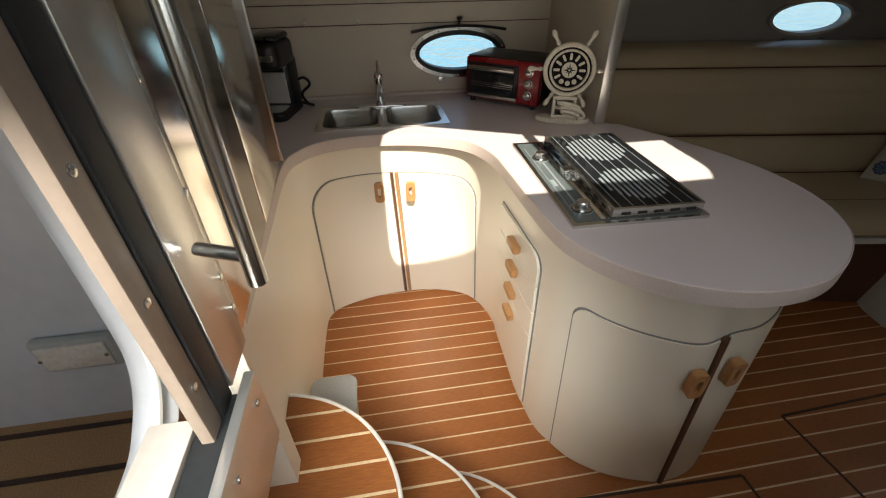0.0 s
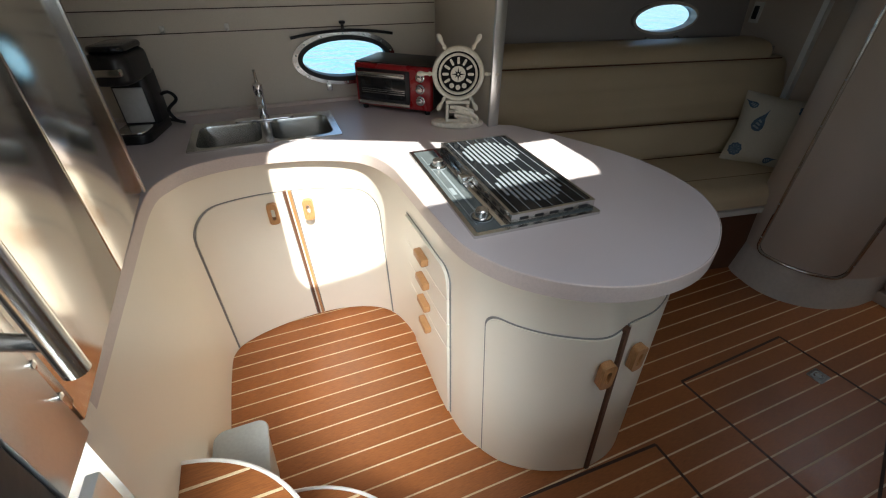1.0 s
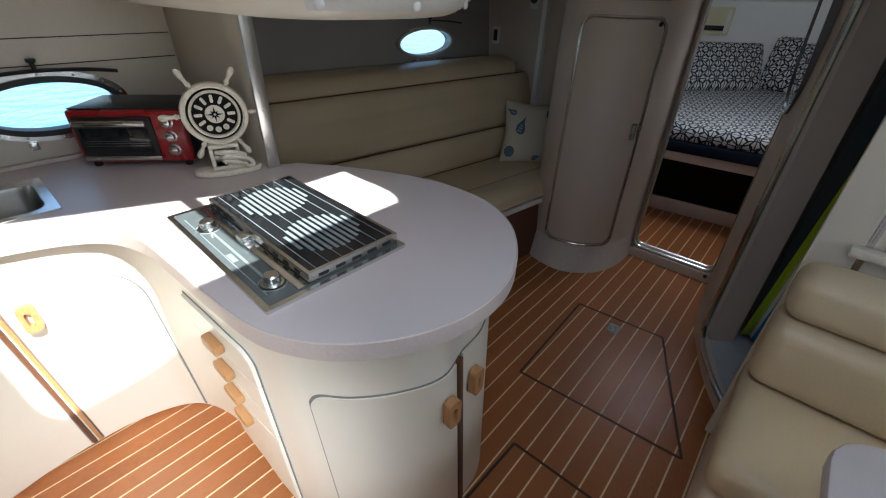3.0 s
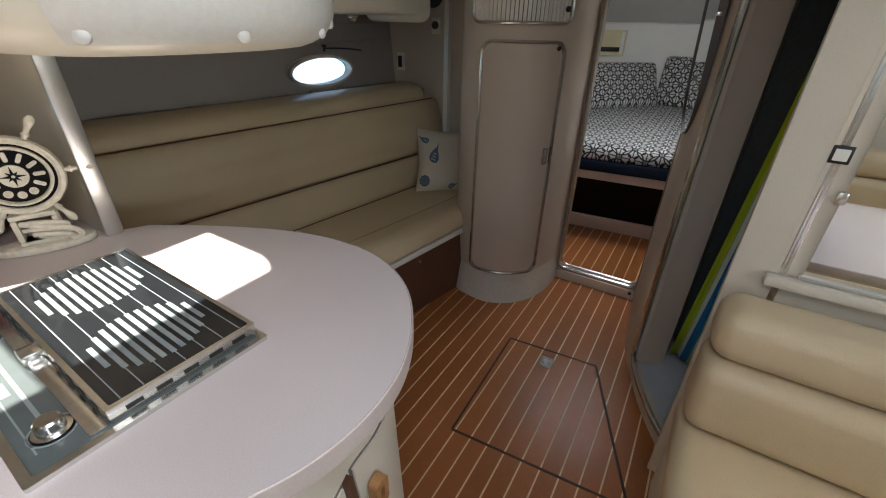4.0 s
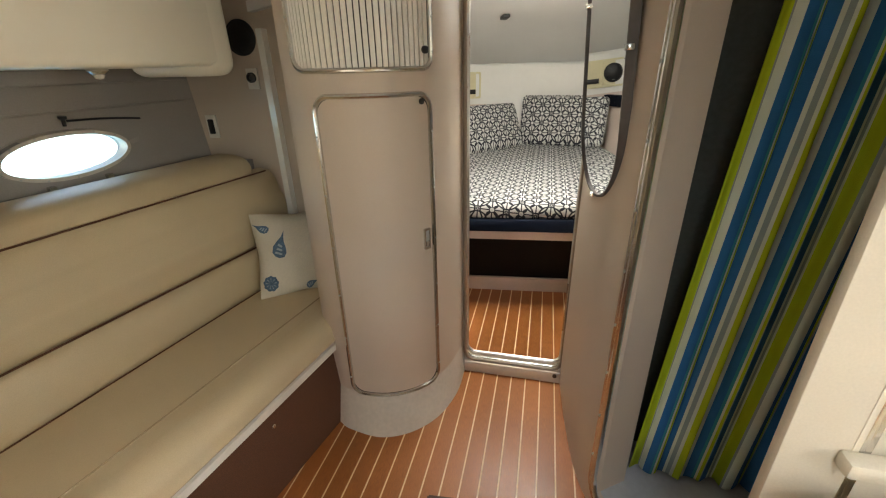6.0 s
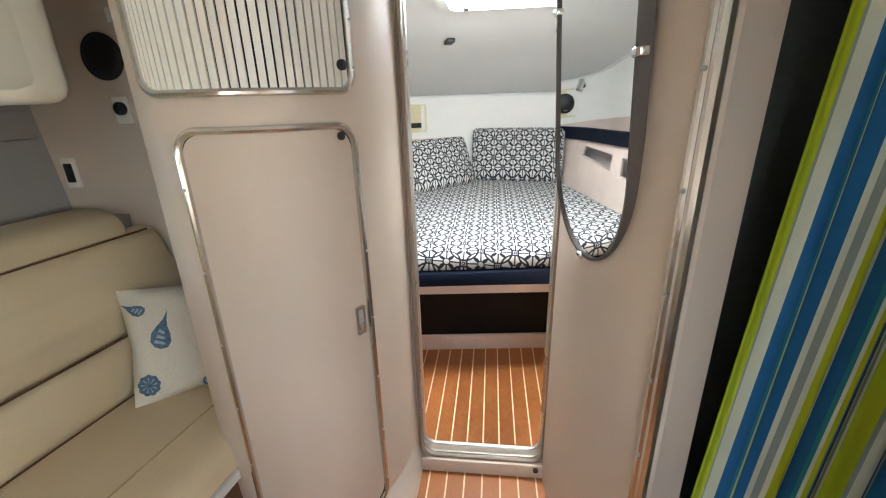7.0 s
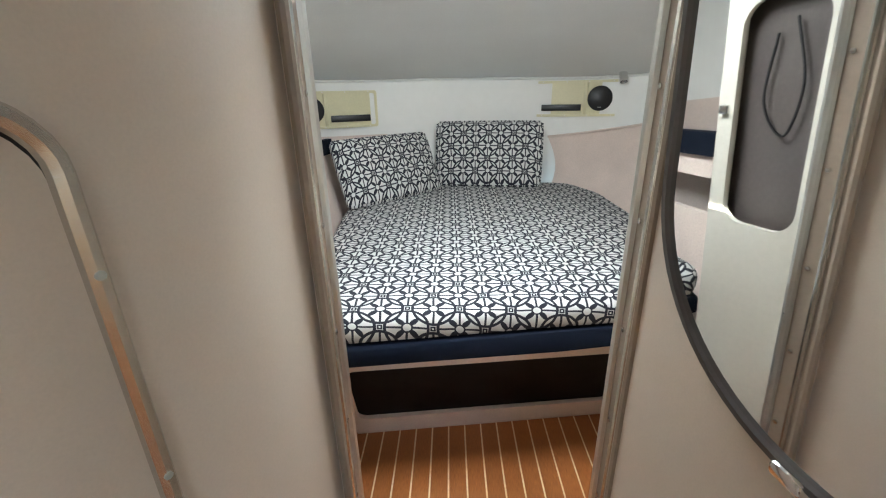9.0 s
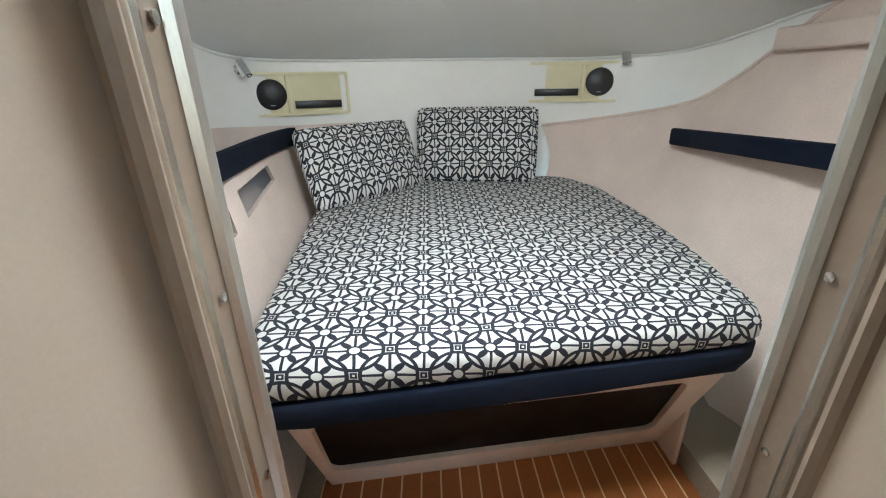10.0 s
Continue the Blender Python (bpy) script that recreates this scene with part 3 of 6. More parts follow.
def porthole(yc, zc, xc, ry, rz, lean, name="porthole", label="", dark=False):
    """An oval port with a riveted bright ring, a dark rubber seal and its hinged inner glass."""
    w = 0.012 if dark else 0.033
    p = thing(name, (xc, yc, zc), label, "porthole", kind="structure")
    m = Matrix.Translation((xc, yc, zc)) @ Matrix.Rotation(-math.atan(HULL_RAKE * 0.5) if dark else 0.0, 4, 'Z') @ Matrix.Rotation(lean, 4, 'Y')

    def oval(a, c, x, n=48):
        return [m @ Vector((x, a * math.cos(2 * math.pi * k / n), c * math.sin(2 * math.pi * k / n))) for k in range(n)]

    def rim(a0, c0, a1, c1, xa, xb):
        return grid([oval(a0, c0, xa), oval(a0, c0, xb), oval(a1, c1, xb), oval(a1, c1, xa), oval(a0, c0, xa)], closed=True)
    part("ring", rim(ry + w, rz + w * 0.8, ry + 0.008, rz + 0.008, -0.01, 0.012), WALL_GREY if dark else STEEL, p)
    lip = 0.004 if dark else 0.009
    part("seal", rim(ry + 0.010, rz + 0.010, ry - lip, rz - lip, -0.03, 0.014 if dark else 0.018), FRAME_PAINT if dark else GASKET, p)
    bm = bmesh.new()
    bm.faces.new([bm.verts.new(v) for v in oval(ry, rz, -0.035)])
    part("pane", bm, GLASS, p).visible_shadow = False
    for k in range(14):
        a = 2 * math.pi * (k + 0.5) / 14
        part("screw", lathe([(0.004, 0), (0.004, 0.002), (0, 0.003)], 8, m @ Matrix.Translation((0.012, (ry + w * 0.6) * math.cos(a), (rz + w * 0.5) * math.sin(a))) @ Matrix.Rotation(radians(90), 4, 'Y')), GREY_PLASTIC, p)
    bar = [m @ Vector((0.02, s * (ry + (0.07 if dark else 0.025)), rz + (0.025 if dark else 0.008) + 0.02 * (1 - s * s))) for s in span(0.05 if dark else -1, 1, 12)]
    part("hinge_bar", tube(bar, 0.004 if dark else 0.006, 8), BLACK, p)
    part("knob", lathe([(0.006, 0), (0.006, 0.02), (0.013, 0.026), (0.013, 0.034), (0, 0.036)], 12, m @ Matrix.Translation((0.025, 0, rz + 0.03))), BLACK, p)
    for s in (-0.45, 0.5):
        part("latch", join(move(box(-0.006, 0.014, -0.012, 0.012, -0.02, 0.006, 0.003), m @ Matrix.Translation((0.012, s * ry, -rz - 0.024)))), STEEL, p)
    return p


porthole(0.50, 1.103, -1.862, 0.190, 0.082, 0.02, label="oval porthole with a bright riveted ring over the galley")
porthole(2.345, 1.19, -1.905, 0.212, 0.074, 0.09, label="oval porthole with a dark ring above the settee", dark=True)

# ---- galley ----
LIP = [(-.36, -.185), (-.75, -.20), (-1.10, -.21), (-1.22, -.17), (-1.29, -.09), (-1.32, .06), (-1.29, .25), (-1.21, .40), (-1.08, .465), (-.92, .48),
       (-.74, .488), (-.60, .50), (-.52, .525), (-.44, .575), (-.37, .655), (-.325, .75), (-.31, .85), (-.325, .96), (-.38, 1.07), (-.47, 1.17),
       (-.60, 1.235), (-.76, 1.245), (-.92, 1.205), (-1.10, 1.12), (-1.26, 1.02)]
FOOT = [(-.40, -.23), (-.85, -.235), (-1.25, -.24), (-1.39, -.22), (-1.46, -.12), (-1.505, .08), (-1.50, .30), (-1.42, .48), (-1.25, .555), (-1.03, .56),
        (-.82, .555), (-.66, .57), (-.575, .61), (-.50, .665), (-.435, .76), (-.395, .87), (-.385, .94), (-.40, 1.03), (-.45, 1.11), (-.54, 1.16),
        (-.68, 1.19), (-.80, 1.19), (-.95, 1.15), (-1.12, 1.07), (-1.28, .99)]


def inset(pts, d):
    out = []
    for i, p in enumerate(pts):
        a, c = Vector(pts[max(0, i - 1)]), Vector(pts[min(len(pts) - 1, i + 1)])
        t = (c - a).normalized()
        out.append((p[0] - t.y * d, p[1] + t.x * d))
    return out


HEAD = [q if i < 16 else w for i, (q, w) in enumerate(zip(inset(LIP, 0.022), inset(LIP, 0.06)))]
G = Face(FOOT, HEAD, 0.0, 0.89, side=1)

unit = thing("galley_unit", (-1.0, 0.6, 0), "curved white gelcoat galley unit with a peninsula", "kitchen cabinet")
part("body", G.panel(0, 24, 0.0, 0.885, 0.0, 0.02, n=150, rows=8), GELCOAT, unit)
part("back_panel", box(-1.83, -1.27, 0.955, 0.985, 0, 0.885), GELCOAT, unit)


def teak_pull(face, u, z, parent, tall=0.085, wide=0.038, tilt=0.0, label="pale teak pull with a finger slot"):
    """A teak finger pull: a rounded block with a slot through it."""
    p = face.at(u, z, 0.012)
    q = face.at(u, z, 0.1)
    m = frame_at(p, q - p) @ Matrix.Rotation(tilt, 4, 'Z')
    outer = rounded(wide, tall, wide * 0.35, 4)
    inner = rounded(wide * 0.36, tall * 0.52, wide * 0.17, 4)
    bm = ring_plate(outer, inner, 0.0, 0.022)
    bmesh.ops.bevel(bm, geom=[e for e in bm.edges if all(v.co.z > 0.02 for v in e.verts) and len(e.link_faces) == 2 and e.calc_face_angle(0) > 1], offset=0.004, segments=2, affect='EDGES')
    return part("handle", move(bm, m), TEAK_LIGHT, parent, label)


def galley_door(u0, u1, z0, z1, rad, pull_u, pull_z, name="door"):
    groove = part("door_gap", G.panel(u0 - 0.065, u1 + 0.04, z0 - 0.004, z1 + 0.004, 0.0025, 0.012, rad, n=40), GAP, unit)
    d = part(name, G.panel(u0, u1, z0, z1, 0.0065, 0.012, rad, n=30), GELCOAT, unit)
    teak_pull(G, pull_u, pull_z, d)
    return d


galley_door(3.2, 5.33, 0.012, 0.755, (0, 0.12, 0, 0), 5.08, 0.675)
galley_door(5.50, 7.25, 0.012, 0.755, (0, 0, 0, 0.10), 5.72, 0.675)
part("teak_strip", G.panel(5.35, 5.40, 0.01, 0.76, 0.011, 0.012, n=3), TEAK_DARK, unit, "teak edge strip between the doors")
part("teak_strip", G.panel(5.43, 5.48, 0.01, 0.76, 0.013, 0.012, n=3), TEAK_LIGHT, unit, "teak edge strip between the doors")
for k, (z0, z1) in enumerate(((0.655, 0.765), (0.545, 0.650), (0.430, 0.540), (0.03, 0.425))):
    r = (0, 0, 0, 0.05) if k == 0 else (0, 0, 0, 0)
    part("door_gap", G.panel(8.45, 10.45, z0 - 0.004, z1 + 0.004, 0.002, 0.01, r, n=20), GAP, unit)
    d = part("drawer", G.panel(8.5, 10.4, z0, z1, 0.011, 0.012, r, n=20), GELCOAT, unit)
for z in (0.705, 0.600, 0.490, 0.375):
    p = G.at(9.45, z, 0.011)
    m = frame_at(p, G.at(9.45, z, 0.1) - p)
    bm = move(box(-0.038, 0.038, -0.014, 0.014, 0.0, 0.026, 0.006), m)
    part("handle", bm, TEAK_LIGHT, unit, "pale teak drawer pull")
galley_door(12.05, 15.55, 0.012, 0.74, (0, 0.05, 0, 0), 15.08, 0.615)
galley_door(15.95, 19.5, 0.012, 0.74, (0, 0, 0, 0.05), 16.35, 0.615)
part("teak_strip", G.panel(15.60, 15.80, 0.01, 0.745, 0.013, 0.012, n=3), TEAK_DARK, unit, "teak edge strip between the doors")

# counter top, with cut-outs filled by the sink
curve = crom(LIP, 6)
top = [(p.x, p.y) for p in curve] + [(-1.30, 0.94), (-1.84, 0.94), (-1.84, -0.55), (-0.61, -0.55), (-0.61, -0.283), (-0.36, -0.283)]


def counter_mesh():
    bm = bmesh.new()
    o = [bm.verts.new((x, y, 0.93)) for x, y in top]
    hole = [bm.verts.new((x, y, 0.93)) for x, y in ((-1.675, -0.11), (-1.405, -0.11), (-1.405, 0.355), (-1.675, 0.355))]
    es = [bm.edges.new((o[i], o[(i + 1) % len(o)])) for i in range(len(o))] + [bm.edges.new((hole[i], hole[(i + 1) % 4])) for i in range(4)]
    bmesh.ops.triangle_fill(bm, use_beauty=True, use_dissolve=False, edges=es)
    inside = [f for f in bm.faces if -1.675 < f.calc_center_median().x < -1.405 and -0.11 < f.calc_center_median().y < 0.355]
    bmesh.ops.delete(bm, geom=inside, context='FACES')
    fs = bm.faces[:]
    r = bmesh.ops.extrude_face_region(bm, geom=fs)
    for v in r["geom"]:
        if isinstance(v, bmesh.types.BMVert):
            v.co.z = 0.886
    return bm


counter = thing("countertop", (-1.0, 0.5, 0.89), "mauve-beige laminate galley countertop with a rounded peninsula end", "countertop")
part("top", counter_mesh(), LAMINATE, counter, smooth=True)
edge_pts = [Vector((p.x, p.y, 0)) for p in curve]
rows = []
for i, p in enumerate(edge_pts):
    a, c = edge_pts[max(0, i - 1)], edge_pts[min(len(edge_pts) - 1, i + 1)]
    t = (c - a).normalized()
    nrm = Vector((t.y, -t.x, 0)) * G.side
    rows.append([p + nrm * d + Vector((0, 0, z)) for d, z in ((0.0005, 0.9305), (0.003, 0.929), (0.004, 0.924), (0.004, 0.889), (-0.002, 0.885))])
part("edge_band", grid(rows), LAMINATE_EDGE, counter, "pale wood-toned edge band")
part("edge_line", tube([p + Vector((0, 0, 0.9285)) for p in edge_pts], 0.0018, 5), BLACK, counter, "thin dark joint line at the edge")
part("upstand", box(-1.842, -1.825, -0.5, 0.94, 0.93, 0.945, 0.003), LAMINATE_EDGE, counter)

# partition between galley and settee
structure("wall_partition", slab([[Vector((-1.285 - 0.004 * k, 0.925, z)) for k in (0,)] + [Vector((-2.30, 0.925, z))] for z in (0.93, 1.95)],
                                 [[Vector((-1.285, 0.953, z)), Vector((-2.30, 0.953, z))] for z in (0.93, 1.95)]), WALL_PALE, "pale vinyl galley partition")
structure("trim_partition", box(-1.287, -1.272, 0.918, 0.960, 0.93, 1.95, 0.004), ALUMINIUM, "white metal edge strip of the partition")

# overhead locker above the peninsula
locker = thing("overhead_locker", (-1.2, 0.6, 1.39), "cream moulded overhead locker with a rounded end and screw caps", "overhead cabinet")
ol_low = [(-1.88, 0.70), (-1.10, 0.70), (-0.86, 0.72), (-0.73, 0.79), (-0.665, 0.92), (-0.65, 1.06), (-0.67, 1.19), (-0.74, 1.29), (-0.92, 1.37), (-1.88, 1.40)]
O = Face(ol_low, [(x + 0.02, y) for x, y in ol_low], 1.39, 1.95, side=1)
# its foot turns under in a wide round
FOOT_ROUND = [(1.398, -0.135), (1.399, -0.10), (1.403, -0.066), (1.411, -0.042), (1.424, -0.022), (1.443, -0.008), (1.468, -0.001), (1.50, 0.0), (1.949, 0.0)]


def foot_off(z):
    for (z0, o0), (z1, o1) in zip(FOOT_ROUND, FOOT_ROUND[1:]):
        if z <= z1:
            return o0 + (o1 - o0) * max(0.0, z - z0) / (z1 - z0)
    return 0.0


part("body", slab([[O.at(u, z, o) for z, o in FOOT_ROUND] for u in span(0, 9, 90)], [[O.at(u, z, o - 0.02) + Vector((0, 0, 0.02 if z < 1.45 else 0)) for z, o in FOOT_ROUND] for u in span(0, 9, 90)]), GELCOAT, locker)
part("underside", prism([(p.x, p.y) for p in [O.at(u, 1.40, -0.128) for u in span(0, 9, 90)]], 1.399, 1.408), GELCOAT, locker)
zs = span(1.418, 1.515, 8)
us = span(3.0, 7.4, 44)
ends = [0.5 - 0.5 * math.sqrt(max(0.0, 1 - ((max(0.0, k - 38)) / 6.5) ** 2)) for k in range(45)]
part("panel", slab([[O.at(u, z0, foot_off(z0) + 0.003) for z0 in [1.4665 + (z - 1.4665) * (1 - 2 * e * 0.8) for z in zs]] for u, e in zip(us, ends)],
                   [[O.at(u, z0, foot_off(z0) - 0.004) for z0 in [1.4665 + (z - 1.4665) * (1 - 2 * e * 0.8) for z in zs]] for u, e in zip(us, ends)]), WHITE_PLASTIC, locker, "screwed cover panel")
for u, z in ((3.2, 1.430), (3.9, 1.503), (4.7, 1.428), (5.5, 1.503), (6.3, 1.430), (7.1, 1.495), (7.0, 1.445)):
    p = O.at(u, z, foot_off(z) + 0.003)
    part("screw_cap", lathe([(0.011, 0), (0.010, 0.005), (0.006, 0.008), (0, 0.009)], 12, frame_at(p, O.at(u, z, 0.1) - p)), WHITE_PLASTIC, locker)

# ---- settee ----
K, YR = 0.155, 2.5
Y0, Y1 = 0.99, 2.985
settee = thing("settee", (-1.4, 2.0, 0), "cream vinyl settee built along the hull with dark-lined cushion creases", "sofa")


def cushion(name, prof, y0, y1, b=0.018, n=4):
    pts = [(p.x, p.y) for p in crom([Vector(q).to_2d() if len(q) > 2 else Vector(q) for q in prof], n, closed=True)]
    return part(name, profile_run(pts, y0, y1, K, YR, b), VINYL, settee)


part("base", profile_run([(-1.02, 0.0), (-1.065, 0.355), (-1.80, 0.355), (-1.80, 0.0)], Y0, Y1, 0.185, YR), CARPET_DARK, settee, "brown carpeted base")
part("edge_strip", profile_run([(-1.034, 0.352), (-1.034, 0.382), (-1.12, 0.382), (-1.12, 0.352)], Y0, Y1, K, YR, 0.003), WHITE_PLASTIC, settee, "white edge strip under the seat")
cushion("seat_cushion", [(-1.06, 0.388), (-1.04, 0.425), (-1.06, 0.468), (-1.12, 0.49), (-1.21, 0.488), (-1.62, 0.474), (-1.68, 0.45), (-1.66, 0.386), (-1.35, 0.383)], Y0, Y1)
cushion("lumbar_cushion", [(-1.56, 0.472), (-1.535, 0.515), (-1.535, 0.60), (-1.56, 0.66), (-1.60, 0.678), (-1.67, 0.67), (-1.69, 0.55), (-1.66, 0.44), (-1.60, 0.435)], Y0, Y1)
cushion("backrest", [(-1.585, 0.682), (-1.565, 0.72), (-1.575, 0.84), (-1.60, 0.96), (-1.635, 1.0), (-1.70, 1.0), (-1.73, 0.84), (-1.70, 0.69), (-1.63, 0.672)], Y0, Y1)
cushion("bolster", [(-1.665, 0.975), (-1.645, 1.01), (-1.655, 1.055), (-1.70, 1.085), (-1.80, 1.095), (-1.87, 1.07), (-1.87, 0.99), (-1.78, 0.965), (-1.70, 0.965)], Y0, 2.90)
# thin dark cords draw the shade that lies in the cushion creases
for x, z in ((-1.572, 0.681), (-1.632, 1.002), (-1.548, 0.478)):
    part("crease_shade", tube([(x + K * (y - YR), y, z) for y in span(Y0 + 0.02, Y1 - 0.03, 10)], 0.0035, 6), CARPET_DARK, settee, "dark cord drawn as the shade in the crease")
part("seat_seam", tube([(-1.215 + K * (y - YR), y, 0.4885) for y in span(Y0 + 0.02, Y1 - 0.03, 10)], 0.003, 6), VINYL_SEAM, settee, "stitched seam along the seat")
structure("shelf_settee", profile_run([(-1.72, 0.93), (-1.72, 1.05), (-2.0, 1.05), (-2.0, 0.93)], 0.99, 2.985, K, YR), WALL_GREY, "grey-taupe ledge behind the settee")
for y, x, z in ((2.05, -1.080, 0.385), (1.62, -1.165, 0.385)):
    part("screw", lathe([(0.007, 0), (0.007, 0.004), (0, 0.006)], 8, frame_at((x + 0.036, y, z - 0.02), (1, 0, 0))), STEEL, settee)

# locker over the settee
over = thing("overhead_locker", (-1.6, 2.2, 1.47), "cream moulded overhead locker along the hull above the settee", "overhead cabinet")
part("body", box(-2.30, -1.36, 1.43, 2.60, 1.472, 1.949, 0.02, 3), GELCOAT, over)
part("end_frame", join(box(-1.72, -1.36, 2.50, 2.66, 1.44, 1.949, 0.05, 5)), GELCOAT, over, "thick rounded moulding at the end of the locker")
lamp = thing("down_light", (-1.62, 2.32, 1.47), "small chrome down light under the locker", "lamp")
part("housing", lathe([(0.028, 0), (0.03, -0.008), (0.022, -0.016), (0.018, -0.018)], 16, Matrix.Translation((-1.62, 2.32, 1.472))), CHROME, lamp)
part("lens", lathe([(0.017, 0), (0.012, -0.012), (0, -0.016)], 16, Matrix.Translation((-1.62, 2.32, 1.455))), LENS, lamp)

# ---- forward bulkhead, port part ----
structure("bulkhead_port", box(-2.05, -0.98, 3.0, 3.06, 0, 1.949), WALL_VINYL, "beige vinyl bulkhead beside the closet")
sp = thing("wall_speaker", (-1.585, 3.0, 1.59), "round black loudspeaker on the bulkhead", "speaker")
part("grille", lathe([(0.0, 0.016), (0.055, 0.014), (0.066, 0.010), (0.072, 0.0)], 32, frame_at((-1.585, 2.998, 1.59), (0, -1, 0))), BLACK, sp)
part("ring", lathe([(0.074, 0), (0.074, 0.008), (0.068, 0.012), (0.068, 0)], 32, frame_at((-1.585, 2.998, 1.59), (0, -1, 0))), GASKET, sp)
ou = thing("wall_outlet", (-1.50, 3.0, 1.43), "white plate with a round black socket on the bulkhead", "outlet")
part("plate", box(-1.59, -1.53, 2.988, 2.999, 1.375, 1.465, 0.004), WHITE_PLASTIC, ou)
part("socket", lathe([(0.022, 0), (0.022, 0.012), (0.016, 0.014), (0.012, 0.006), (0, 0.006)], 20, frame_at((-1.56, 2.988, 1.425), (0, -1, 0))), BLACK, ou)
sw = thing("wall_switch", (-1.87, 3.0, 1.2), "white plate with a dark rocker on the bulkhead", "switch")
part("plate", box(-1.87, -1.81, 2.988, 2.999, 1.15, 1.26, 0.004), WHITE_PLASTIC, sw)
part("rocker", box(-1.855, -1.825, 2.980, 2.99, 1.17, 1.24, 0.004), BLACK, sw)

# ---- rounded closet ----
COL = [(-1.15, 3.02), (-1.145, 2.66), (-1.10, 2.49), (-1.02, 2.42), (-.95, 2.395), (-.82, 2.385), (-.70, 2.44), (-.605, 2.555), (-.555, 2.72), (-.548, 2.905)]
COLI = [(-1.15, 3.02), (-1.15, 2.70), (-1.115, 2.55), (-1.03, 2.485), (-.955, 2.466), (-.83, 2.47), (-.72, 2.52), (-.64, 2.61), (-.585, 2.745), (-.562, 2.905)]
C = Face(COLI, COLI, 0.0, 1.95, side=1)
CB = Face(COL, COLI, 0.0, 0.16, side=1)
closet = thing("closet", (-0.8, 2.7, 0), "rounded beige closet column with a metal-trimmed door and a slatted locker", "closet")
part("body", C.panel(0, 9, 0.15, 1.949, 0.0, 0.02, n=80, rows=6), WALL_VINYL, closet)
part("plinth", join(CB.panel(0, 9, 0.0, 0.16, 0.0, 0.03, n=80, rows=3)), FRAME_PAINT, closet, "painted rounded plinth")


def trimmed_panel(parent, face, u0, u1, z0, z1, rad, name, mat, off=0.006):
    # flush dark sheet; its colour gives the shade round the door
    part("gap_shade", face.panel(u0 - 0.02, u1 + 0.02, z0 - 0.004, z1 + 0.004, 0.001, 0.01, rad, n=26), DARK, parent)
    d = part(name, face.panel(u0 + 0.05, u1 - 0.05, z0 + 0.008, z1 - 0.008, off, 0.008, rad, n=26), mat, parent)
    face.panel(u0, u1, z0, z1, 0.010, 0.01, rad, n=26)
    part("trim", tube(face.edge, 0.0085, 8, closed=True), STEEL, parent, "bright metal trim with small screws")
    return d


cd = trimmed_panel(closet, C, 3.95, 7.15, 0.165, 1.375, (0.05,) * 4, "door", WALL_VINYL)
pl = C.at(6.88, 0.855, 0.008)
ml = frame_at(pl, C.at(6.88, 0.855, 0.1) - pl)
part("latch_plate", move(ring_plate(rounded(0.030, 0.085, 0.004, 2), rounded(0.018, 0.068, 0.003, 2), 0, 0.006), ml), STEEL, cd, "recessed steel latch")
part("latch_cup", move(box(-0.009, 0.009, -0.034, 0.034, -0.004, 0.002), ml), GREY_PLASTIC, cd)
part("latch_tongue", move(box(-0.008, 0.008, -0.030, -0.010, 0.001, 0.007, 0.002), ml), CHROME, cd)
pc = C.at(6.86, 1.350, 0.010)
part("catch", lathe([(0.010, 0), (0.010, 0.005), (0.004, 0.006), (0, 0.006)], 14, frame_at(pc, C.at(6.86, 1.350, .1) - pc)), BLACK, cd)
for u, z in [(u, z) for z in span(0.25, 1.25, 5) for u in (3.95, 7.15)]:
    p = C.at(u, z, 0.017)
    part("screw", lathe([(0.004, 0), (0.004, 0.002), (0, 0.003)], 8, frame_at(p, C.at(u, z, 0.1) - p)), GREY_PLASTIC, closet)

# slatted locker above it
# flush dark sheet painted as the shade between the slats
part("locker_gap_shade", C.panel(3.2, 7.26, 1.446, 1.816, 0.001, 0.01, (0.04,) * 4, n=26), DARK, closet)
n_slats = 26
for k in range(n_slats):
    a = 3.28 + (7.18 - 3.28) * k / n_slats
    w = (7.18 - 3.28) / n_slats
    part("slat", C.panel(a + 0.012, a + w - 0.022, 1.452, 1.81, 0.008, 0.006, n=2, rows=2), WHITE_PLASTIC, closet)
C.panel(3.22, 7.24, 1.45, 1.812, 0.010, 0.01, (0.04,) * 4, n=26)
part("trim", tube(C.edge, 0.0085, 8, closed=True), STEEL, closet, "bright metal trim round the slats")
pk = C.at(7.02, 1.505, 0.010)
part("catch", lathe([(0.012, 0), (0.012, 0.008), (0.006, 0.010), (0, 0.010)], 14, frame_at(pk, C.at(7.02, 1.505, .1) - pk)), BLACK, closet)
for u, z in [(u, z) for z in (1.50, 1.60, 1.72) for u in (3.22, 7.24)]:
    p = C.at(u, z, 0.017)
    part("screw", lathe([(0.004, 0), (0.004, 0.002), (0, 0.003)], 8, frame_at(p, C.at(u, z, 0.1) - p)), GREY_PLASTIC, closet)

# ---- doorway to the bow cabin ----
structure("bulkhead_sill", box(-0.57, -0.06, 2.880, 2.955, -0.004, 0.060, 0.004), WALL_VINYL, "vinyl-covered door sill")
structure("bulkhead_jamb_port", box(-0.63, -0.558, 2.905, 2.955, 0, 1.949), WALL_VINYL)
structure("bulkhead_jamb_starboard", box(-0.062, 0.02, 2.905, 2.955, 0, 1.949), WALL_VINYL)
structure("bulkhead_head", box(-0.558, -0.062, 2.905, 2.955, 1.86, 1.949), WALL_VINYL)
